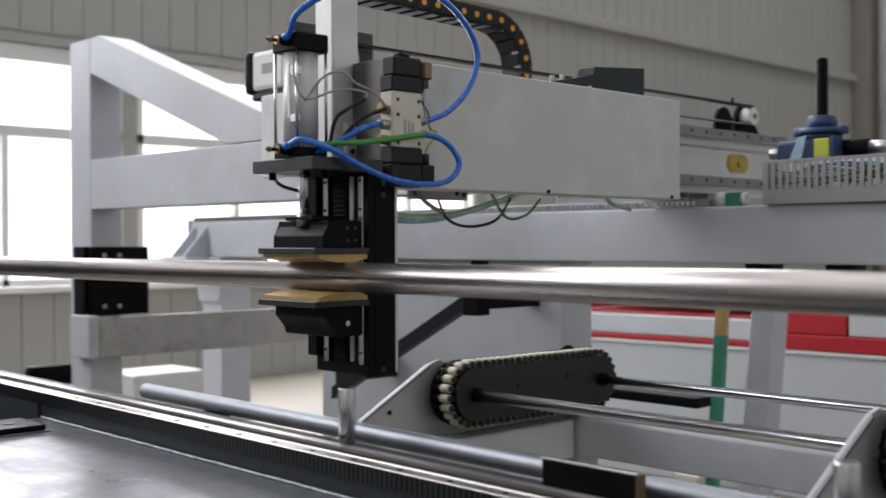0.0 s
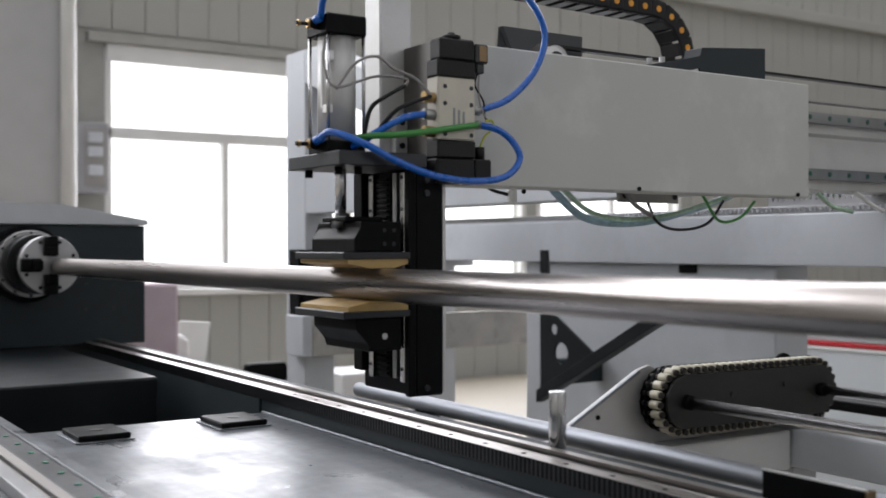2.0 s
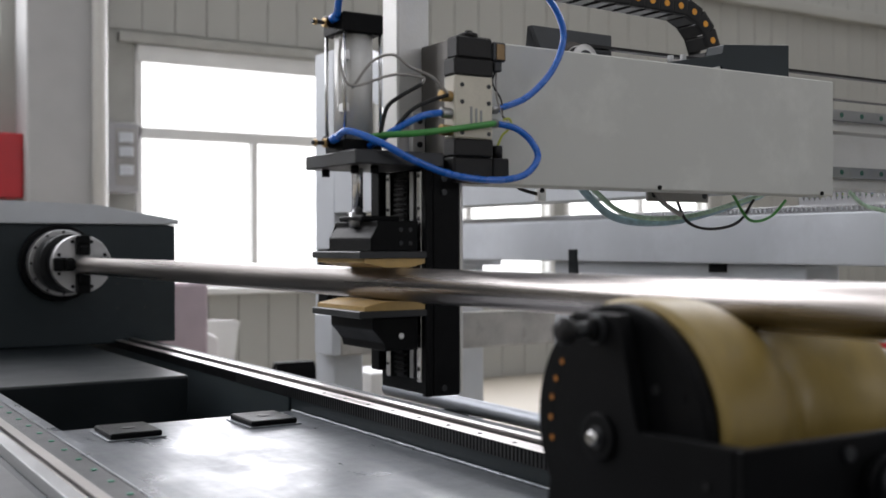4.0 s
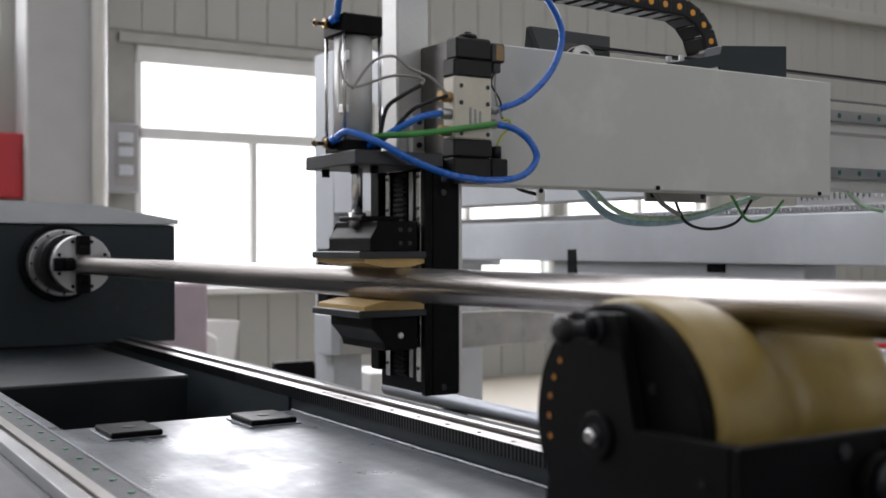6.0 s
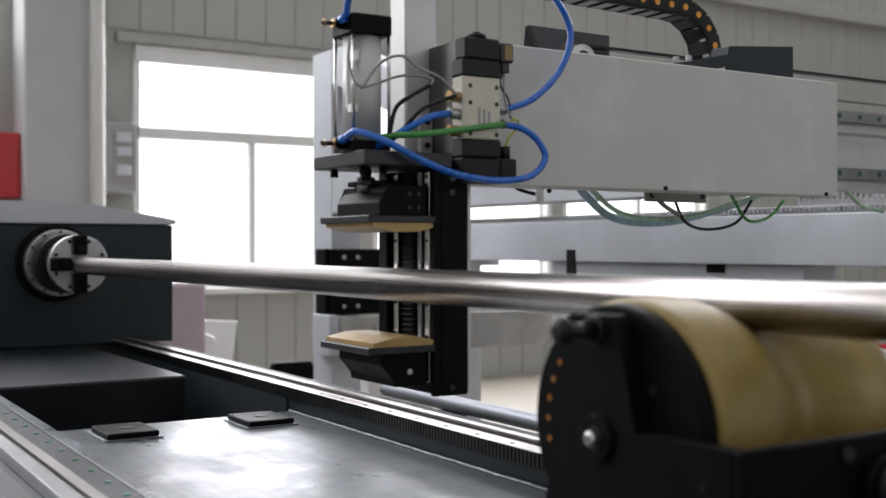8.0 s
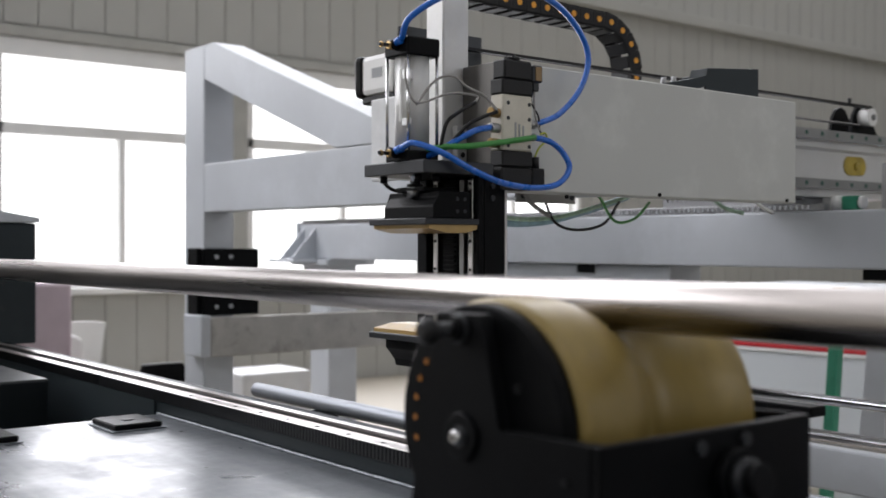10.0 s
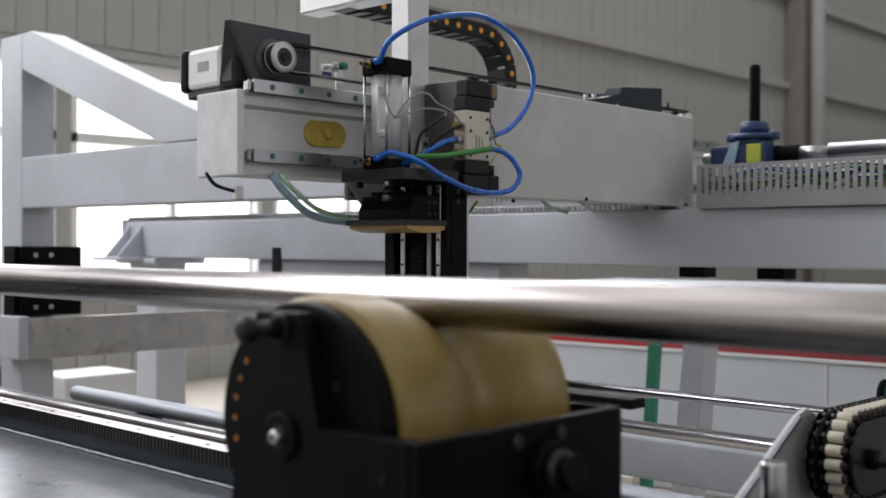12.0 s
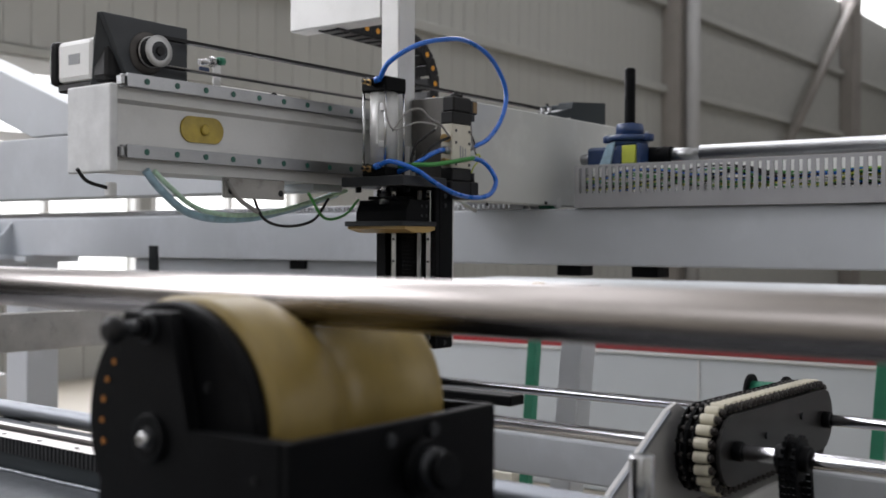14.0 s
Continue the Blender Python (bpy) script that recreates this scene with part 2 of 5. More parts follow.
def solid(name, bm, mat, label, category, group="", kind=""):
    """A thing that is one mesh, with its origin at the middle of its foot."""
    co = [v.co for v in bm.verts]
    base = Vector([(min(c[i] for c in co) + max(c[i] for c in co)) / 2 for i in range(2)] + [min(c[2] for c in co)])
    bmesh.ops.translate(bm, verts=bm.verts, vec=-base)
    ob = part(name, bm, mat)
    ob.location = base
    ROOT[ob] = base
    return tagged(ob, label, category, group, kind)


def box(x0, x1, y0, y1, z0, z1, bevel=0.002, bm=None, turn=0.0):
    bm = bm or bmesh.new()
    m = Matrix.Translation(((x0 + x1) / 2, (y0 + y1) / 2, (z0 + z1) / 2)) @ Matrix.Rotation(turn, 4, "Z") @ Matrix.Diagonal((abs(x1 - x0), abs(y1 - y0), abs(z1 - z0), 1))
    made = bmesh.ops.create_cube(bm, size=1, matrix=m)
    if bevel:
        edges = list({e for v in made["verts"] for e in v.link_edges})
        bmesh.ops.bevel(bm, geom=edges, offset=bevel, segments=2 if bevel > 0.004 else 1, profile=0.5, affect="EDGES")
    return bm


def rod(p0, p1, r, seg=24, r2=None, bm=None, bevel=0.0):
    bm = bm or bmesh.new()
    a, b = Vector(p0), Vector(p1)
    m = Matrix.Translation((a + b) / 2) @ (b - a).to_track_quat("Z", "Y").to_matrix().to_4x4()
    made = bmesh.ops.create_cone(bm, cap_ends=True, segments=seg, radius1=r, radius2=r if r2 is None else r2, depth=(b - a).length, matrix=m)
    faces = {f for v in made["verts"] for f in v.link_faces}
    for f in faces:
        f.smooth = len(f.verts) == 4
    if bevel:
        edges = list({e for f in faces if len(f.verts) > 4 for e in f.edges})
        bmesh.ops.bevel(bm, geom=edges, offset=bevel, segments=2, profile=0.5, affect="EDGES")
    return bm


def pipe(p0, p1, r, wall=0.003, seg=32, bm=None):
    """A hollow straight tube."""
    bm = bm or bmesh.new()
    a, b = Vector(p0), Vector(p1)
    q = (b - a).to_track_quat("Z", "Y").to_matrix()
    rings = []
    for c, rr in ((a, r - wall), (a, r), (b, r), (b, r - wall)):
        rings.append([bm.verts.new(c + q @ Vector((math.cos(i * math.tau / seg) * rr, math.sin(i * math.tau / seg) * rr, 0))) for i in range(seg)])
    for k in range(4):
        for i in range(seg):
            f = bm.faces.new((rings[k][i], rings[k][(i + 1) % seg], rings[(k + 1) % 4][(i + 1) % seg], rings[(k + 1) % 4][i]))
            f.smooth = k % 2 == 1
    return bm


def prism(points, axis, a0, a1, bevel=0.0, bm=None):
    """A polygon in the plane square to axis (its two coordinates in x, y, z order), pushed from a0 to a1."""
    bm = bm or bmesh.new()

    def at(p, a):
        return {"x": (a, p[0], p[1]), "y": (p[0], a, p[1]), "z": (p[0], p[1], a)}[axis]
    lo = [bm.verts.new(at(p, a0)) for p in points]
    hi = [bm.verts.new(at(p, a1)) for p in points]
    faces = [bm.faces.new(lo), bm.faces.new(hi[::-1])]
    for i in range(len(points)):
        j = (i + 1) % len(points)
        faces.append(bm.faces.new((lo[i], lo[j], hi[j], hi[i])))
    if bevel:
        edges = list({e for f in faces for e in f.edges})
        bmesh.ops.bevel(bm, geom=edges, offset=bevel, segments=2, profile=0.5, affect="EDGES")
    return bm


def smooth_line(points, steps=10):
    pts = [Vector(p) for p in points]
    pts = [pts[0] * 2 - pts[1]] + pts + [pts[-1] * 2 - pts[-2]]
    out = []
    for i in range(1, len(pts) - 2):
        a, b, c, d = pts[i - 1:i + 3]
        for k in range(steps):
            t = k / steps
            out.append(0.5 * (2 * b + (c - a) * t + (2 * a - 5 * b + 4 * c - d) * t * t + (3 * b - a - 3 * c + d) * t ** 3))
    return out + [pts[-2]]


def hose(points, r, seg=10, steps=10, bm=None):
    bm = bm or bmesh.new()
    line = smooth_line(points, steps)
    side = Vector((0.31, 0.2, 0.93))
    rings = []
    for i, p in enumerate(line):
        d = (line[min(i + 1, len(line) - 1)] - line[max(i - 1, 0)]).normalized()
        u = (side - d * side.dot(d)).normalized()
        w = d.cross(u)
        side = u
        rings.append([bm.verts.new(p + (u * math.cos(k * math.tau / seg) + w * math.sin(k * math.tau / seg)) * r) for k in range(seg)])
    for a, b in zip(rings, rings[1:]):
        for k in range(seg):
            f = bm.faces.new((a[k], a[(k + 1) % seg], b[(k + 1) % seg], b[k]))
            f.smooth = True
    bm.faces.new(rings[0][::-1])
    bm.faces.new(rings[-1])
    return bm


def lathe(profile, centre, axis, seg=48, bm=None):
    """profile: (along, radius) pairs, closed to the axis at both ends."""
    bm = bm or bmesh.new()
    q = Vector(axis).to_track_quat("Z", "Y").to_matrix()
    c = Vector(centre)
    rings = [[bm.verts.new(c + q @ Vector((math.cos(i * math.tau / seg) * r, math.sin(i * math.tau / seg) * r, a))) for i in range(seg)] for a, r in profile]
    for a, b in zip(rings, rings[1:]):
        for i in range(seg):
            f = bm.faces.new((a[i], a[(i + 1) % seg], b[(i + 1) % seg], b[i]))
            f.smooth = True
    bm.faces.new(rings[0][::-1])
    bm.faces.new(rings[-1])
    return bm


def copies(first, parent, offsets):
    """More parts on the same mesh, moved by each offset."""
    for d in offsets:
        ob = new(first.name.split(".")[0], first.data)
        ob.parent = parent
        ob.location = Vector(first.location) + Vector(d)


def bolts(parent, places, axis, r=0.006, depth=0.004, mat=None, name="bolt"):
    a = Vector(axis)
    first = None
    for p in places:
        p = Vector(p)
        if first is None:
            base = p
            first = part(name, rod(p, p + a * depth, r, 8), mat or BLACK, parent)
        else:
            copies(first, parent, [p - base])


# ---- hall ----
floor = solid("floor", box(-6, 34, -7, 8.2, -0.2, 0, 0), CONCRETE, "pale worn concrete factory floor", "floor", kind="structure")
WINDOWS = ((2.33, 4.17), (4.30, 6.14), (6.27, 8.11))
SILL, HEAD, YW = 0.84, 2.62, 8.0


HALL_X0, HALL_X1, HALL_Y0, HALL_Z = -6.0, 34.0, -7.0, 9.2
# first three openings are unseen, added to suit the tube's bright highlights
HIGH = ((-4.5, 1.4), (2.0, 7.6), (8.2, 13.4), (23.2, 32.5))
EAST_SILL = 6.7
HIGH_SILL, HIGH_HEAD, WEST_SILL = 4.8, 8.2, 2.6


def wall_north():
    bm = bmesh.new()
    y0, y1 = YW + 0.012, YW + 0.2
    box(HALL_X0, HIGH[0][0], y0, y1, 0, HIGH_SILL, 0, bm)
    box(HIGH[0][0], HIGH[0][1], y0, y1, 0, WEST_SILL, 0, bm)
    box(HIGH[0][1], WINDOWS[0][0], y0, y1, 0, HIGH_SILL, 0, bm)
    box(WINDOWS[2][1], HALL_X1, y0, y1, 0, HIGH_SILL, 0, bm)
    box(WINDOWS[0][0], WINDOWS[2][1], y0, y1, 0, SILL, 0, bm)
    box(WINDOWS[0][0], WINDOWS[2][1], y0, y1, HEAD, HIGH_SILL, 0, bm)
    for a, b in ((4.17, 4.30), (6.14, 6.27)):
        box(a, b, y0, y1, SILL, HEAD, 0, bm)
    box(HALL_X0, HALL_X1, y0, y1, HIGH_HEAD, HALL_Z, 0, bm)
    edges = [HALL_X0] + [v for w in HIGH for v in w] + [HALL_X1]
    for a, b in zip(edges[::2], edges[1::2]):
        box(a, b, y0, y1, HIGH_SILL, HIGH_HEAD, 0, bm)
    box(HIGH[3][0], HIGH[3][1], y0, y1, HIGH_SILL, EAST_SILL, 0, bm)
    return solid("wall_north", bm, WALLDARK, "grey-green ribbed metal panel wall with windows", "wall", kind="structure")


north = wall_north()
for nm, b in (("wall_east", (34, 34.2, -7, 8.2, 0, 9.2)), ("wall_west", (-6.2, -6, -7, 8.2, 0, 9.2)), ("wall_south", (-6, 34, -7.2, -7, 0, 9.2))):
    solid(nm, box(*b, 0), WALL, "plain grey-green factory wall", "wall", kind="structure")
ceiling = solid("ceiling", box(-6.2, 34.2, -7.2, 8.2, 9.2, 9.4, 0), WALL, "grey sheet metal factory ceiling", "ceiling", kind="structure")


def wall_panels():
    """Upright sheet panels, each with a shallow joint beside it, cut at the windows."""
    made = {}
    w = 0.245
    for i in range(0, 69):
        x = HIGH[0][1] - 4 * w + i * w
        spans = [(0.0, HIGH_SILL if x > HIGH[0][1] - 0.01 else WEST_SILL)]
        if x + w > WINDOWS[0][0] - 0.05 and x < WINDOWS[2][1] + 0.05:
            spans = [(0.0, SILL - 0.06), (HEAD + 0.10, HIGH_SILL)]
        for z0, z1 in spans:
            key = (z0, z1)
            if key in made:
                copies(made[key][0], north, [(x - made[key][1], 0, 0)])
            else:
                made[key] = (part("panel", prism([(x + 0.001, YW + 0.012), (x + 0.006, YW), (x + w - 0.006, YW), (x + w - 0.001, YW + 0.012)], "z", z0, z1), WALL, north), x)


def window(i, a, b):
    win = thing("window_%d" % i, (a, YW, SILL), "white framed factory window full of bright daylight", "window", "hall windows", "structure")
    bm = bmesh.new()
    for x0, x1, z0, z1 in ((a, b, SILL, SILL + 0.05), (a, b, HEAD - 0.05, HEAD), (a, a + 0.05, SILL, HEAD), (b - 0.05, b, SILL, HEAD), (a, b, 1.94, 2.02), ((a + b) / 2 - 0.025, (a + b) / 2 + 0.025, SILL, 1.94)):
        box(x0, x1, YW + 0.0, YW + 0.08, z0, z1, 0.004, bm)
    part("window_frame", bm, WHITE, win)
    part("window_sill", box(a - 0.03, b + 0.03, YW - 0.10, YW + 0.02, SILL - 0.05, SILL, 0.006), WHITE, win)
    part("blind_box", box(a + 0.01, b - 0.01, YW - 0.02, YW - 0.001, HEAD - 0.13, HEAD - 0.004, 0.004), WHITE, win)
    return win


for i, (a, b) in enumerate(WINDOWS):
    window(i + 1, a, b)
solid("backdrop", box(-8, 36, 9.6, 9.65, -0.5, 10.5, 0), SKYGLOW, "bright white overcast sky outside the windows", "sky", kind="structure")
solid("trim_window_head", box(2.2, 8.2, YW - 0.05, YW + 0.03, HEAD + 0.001, HEAD + 0.07, 0.006), WALLDARK, "dark grey flashing over the windows", "trim", kind="structure")


def hall_frame():
    solid("pillar", box(1.50, 1.93, 7.6, 8.0, 0, HALL_Z, 0.02), PILLAR, "white plastered hall pillar", "pillar", kind="structure")
    for x in (16.5, 25.6):
        solid("pillar", box(x - 0.1, x + 0.5, 7.70, 8.0, 0, HALL_Z, 0.01), COLUMN, "grey steel hall column on the wall", "pillar", kind="structure")
    for z in (3.60, 5.0):
        solid("trim_rail", box(2.0, 34, 7.90, 7.995, z, z + 0.12, 0.01), WALL, "long pale horizontal wall rail", "trim", kind="structure")
    solid("downpipe", rod((2.06, 7.9, 0.0), (2.06, 7.9, HALL_Z), 0.03, 16), DULLSTEEL, "thin grey upright pipe on the wall", "pipe")
    solid("downpipe", rod((1.96, 7.55, 0.0), (1.96, 7.55, HALL_Z), 0.05, 16), WHITE, "white upright pipe beside the pillar", "pipe")
    solid("downpipe", rod((16.62, 7.55, 0.0), (16.62, 7.55, HALL_Z), 0.11, 16), PILLAR, "white upright rain pipe on the wall", "pipe")
    solid("wall_brace", rod((21.2, 7.75, 2.9), (27.6, 7.75, 8.35), 0.10, 10), COLUMN, "grey steel diagonal wall brace", "brace")


hall_frame()


# ---- cutting machine bed with headstock ----
def machine_bed():
    t = thing("machine_bed", (0.9, 2.0, 0), "long slate-painted machine bed with guide rails and a shiny plate", "machine bed")
    y0, y1 = -1.6, 5.2
    part("side_beam", box(1.245, 1.40, y0, y1, 0.05, 0.752, 0.006), DARK, t)
    part("side_beam", box(0.34, 0.56, y0, y1, 0.05, 0.752, 0.006), DARK, t)
    part("edge_strip", box(0.535, 0.5605, y0, y1, 0.7525, 0.764, 0.002), BEDPLATE, t)
    part("outer_ledge", box(0.20, 0.40, y0, y1, 0.70, 0.7525, 0.004), GUNMETAL, t, "dull outer ledge of the bed")
    part("rack_bar", box(0.410, 0.436, y0, y1, 0.7525, 0.776, 0.001), DULLSTEEL, t)
    part("cross_plate", box(0.562, 1.243, y0, 2.80, 0.66, 0.705, 0.004), BEDPLATE, t, "smeared shiny grey steel plate")
    part("floor_pan", box(0.562, 1.243, 2.80, y1, 0.40, 0.45, 0.004), DARK, t)
    part("step_block", prism([(3.35, 0.4505), (3.33, 0.748), (3.336, 0.755), (y1, 0.755), (y1, 0.4505)], "x", 0.562, 1.135, 0.003), DEEP, t, "dark painted step below the headstock")
    rnd = random.Random(7)
    bead = [(1.2385 + rnd.uniform(-0.0005, 0.0005), y0 + 0.02 + k * 0.017, 0.7075 + rnd.uniform(-0.0005, 0.0005)) for k in range(258)]
    part("weld_bead", hose(bead, 0.0042, 6, 1), WELD, t, "uneven weld bead along the plate")
    part("skirt", box(1.2385, 1.2445, 2.81, y1, 0.45, 0.742, 0.002), DARK, t)
    for x in (1.300, 0.455):
        part("guide_rail", prism([(x - 0.010, 0.752), (x - 0.010, 0.762), (x - 0.006, 0.767), (x - 0.010, 0.773), (x - 0.010, 0.779), (x + 0.010, 0.779), (x + 0.010, 0.773), (x + 0.006, 0.767), (x + 0.010, 0.762), (x + 0.010, 0.752)], "y", y0, y1), RAIL, t, "bright steel guide rail")
    part("rail_shelf", box(1.312, 1.402, y0, y1, 0.7525, 0.760, 0.002), DARK, t)
    part("rail_shelf", box(0.475, 0.534, y0, y1, 0.7525, 0.762, 0.002), GUNMETAL, t)
    bolts(t, [(0.515, 0.9 + k * 0.11, 0.762) for k in range(22)], (0, 0, 1), 0.006, 0.002, TEAL, "rail_bolt")
    part("rack_bar", box(1.238, 1.268, y0, y1, 0.7525, 0.772, 0.001), RAIL, t)
    bm = bmesh.new()
    y = y0
    while y < 3.2:
        verts = [bm.verts.new(p) for p in ((1.236, y, 0.742), (1.236, y + 0.0055, 0.742), (1.236, y + 0.0055, 0.771), (1.236, y, 0.771), (1.2385, y - 0.0018, 0.742), (1.2385, y + 0.0073, 0.742), (1.2385, y + 0.0073, 0.771), (1.2385, y - 0.0018, 0.771))]
        for f in ((0, 1, 2, 3), (0, 3, 7, 4), (1, 5, 6, 2), (3, 2, 6, 7), (0, 4, 5, 1)):
            bm.faces.new([verts[k] for k in f])
        y += 0.0125
    tagged(part("rack_teeth", bm, SLIPSTEEL, t), kind="stuff")
    part("rack_face", box(1.2370, 1.2378, y0, y1, 0.742, 0.7705, 0), BLACK, t)
    for x0, x1, ya, yb in ((1.042, 1.162, 2.585, 2.733), (0.700, 0.820, 2.585, 2.733)):
        lug = part("lug_plate", box(x0, x1, ya, yb, 0.708, 0.722, 0.003), BLACK, t)
        part("lug_hole", rod(((x0 + x1) / 2, (ya + yb) / 2, 0.7205), ((x0 + x1) / 2, (ya + yb) / 2, 0.7235), 0.016, 20), PLASTIC, lug)
        part("weld_seam", box(x0 - 0.008, x1 + 0.008, ya - 0.008, yb + 0.008, 0.7055, 0.7085, 0.001), WELD, lug)
    bolts(t, [(1.253, -0.5 + k * 0.12, 0.772) for k in range(30)], (0, 0, 1), 0.005, 0.001, PLASTIC, "rail_bolt")
    return t


machine_bed()


def headstock():
    t = thing("headstock", (0.95, 4.9, 0.755), "dark grey headstock box with a pale cover on the bed", "headstock")
    part("body", box(0.34, 1.488, 4.53, 5.15, 0.757, 1.238, 0.006), DARK, t)
    part("cover", prism([(0.32, 1.2405), (0.34, 1.305), (0.75, 1.330), (1.16, 1.318), (1.498, 1.260), (1.498, 1.2405)], "y", 4.515, 5.17, 0.004), LIGHT, t, "pale grey domed sheet cover")
    part("foot", box(0.38, 1.45, 4.55, 5.13, 0.7555, 0.80, 0.003), BLACK, t)
    bolts(t, [(x, 4.529, z) for x in (0.55, 0.68, 1.25, 1.36) for z in (0.90, 1.0)], (0, -1, 0), 0.007, 0.003, GUNMETAL)
    return t


headstock()


def chuck():
    c = Vector((1.015, 0, 1.086))
    t = thing("chuck", (1.015, 4.528, 1.086), "round steel chuck with four black jaws holding the tube", "chuck")

    def disc(name, ya, yb, r, mat):
        return part(name, lathe([(0, r * 0.98), (0.003, r), (abs(yb - ya) - 0.004, r), (abs(yb - ya), r * 0.98)], (c.x, ya, c.z), (0, -1, 0), 56), mat, t)
    disc("back_flange", 4.528, 4.49, 0.150, BLACK)
    disc("rear_ring", 4.489, 4.435, 0.129, CHUCK)
    disc("shoulder", 4.434, 4.33, 0.112, SLIPSTEEL)
    disc("neck", 4.329, 4.185, 0.088, BLACK)
    disc("front_disc", 4.184, 4.145, 0.106, CHUCK)
    for k in range(4):
        a = k * math.pi / 2
        m = Matrix.Translation((c.x, 4.130, c.z)) @ Matrix.Rotation(a, 4, "Y")
        bm = box(-0.024, 0.024, -0.014, 0.014, 0.034, 0.104, 0.003)
        box(-0.018, 0.018, -0.030, -0.014, 0.032, 0.065, 0.003, bm)
        box(-0.020, 0.020, -0.022, -0.014, 0.075, 0.105, 0.002, bm)
        bmesh.ops.transform(bm, matrix=m, verts=bm.verts)
        part("jaw", bm, BLACK, t)
    bolts(t, [(c.x + 0.088 * math.cos(a), 4.144, c.z + 0.088 * math.sin(a)) for a in [math.pi / 8 + k * math.pi / 4 for k in range(8)]], (0, -1, 0), 0.007, 0.002, BLACK)
    bolts(t, [(c.x + 0.120 * math.cos(a), 4.434, c.z + 0.120 * math.sin(a)) for a in [k * math.pi / 6 for k in range(12)]], (0, -1, 0), 0.006, 0.003, GUNMETAL)
    return t


chuck()
TUBE_Z = 1.080
tube = solid("steel_tube", pipe((0, -2.6, TUBE_Z), (0, 4.11, TUBE_Z), 0.030, 0.003, 48), TUBE, "long round bare steel tube with mill marks", "tube")
ROOT_TUBE = Vector(tube.location)

# pins and bars beside the bed
for y in (1.68, 0.69):
    solid("stop_pin", rod((1.349, y, 0.768), (1.349, y, 0.876), 0.0165, 32, bevel=0.002), STEEL, "upright polished steel stop pin beside the rail", "pin", "stop pins")


def side_bar():
    t = thing("support_bar", (1.44, 1.0, 0.68), "long dull round steel bar beside the bed", "bar")
    part("bar", rod((1.44, -1.6, 0.772), (1.44, 2.62, 0.772), 0.019, 32, bevel=0.002), BARSTEEL, t)
    for y in (2.3, 0.2, -1.2):
        part("bracket", box(1.40, 1.47, y - 0.03, y + 0.03, 0.66, 0.753, 0.003), DARK, t)
    return t


side_bar()
def clamp_box():
    t = thing("clamp_box", (1.44, 1.11, 0.745), "black clamp box with a bare brown end around the round bar", "clamp")
    part("case", box(1.375, 1.395, 1.03, 1.215, 0.742, 0.803, 0.002), BLACK, t)
    part("back", box(1.395, 1.420, 1.06, 1.19, 0.752, 0.790, 0.002), BLACK, t)
    part("lid", box(1.3745, 1.3815, 1.0295, 1.2155, 0.8032, 0.8055, 0.0005), ALUWHITE, t)
    part("end_plate", box(1.3745, 1.396, 1.0265, 1.0298, 0.742, 0.803, 0.0005), BRASSDARK, t, "bare brown end")
    return t


clamp_box()


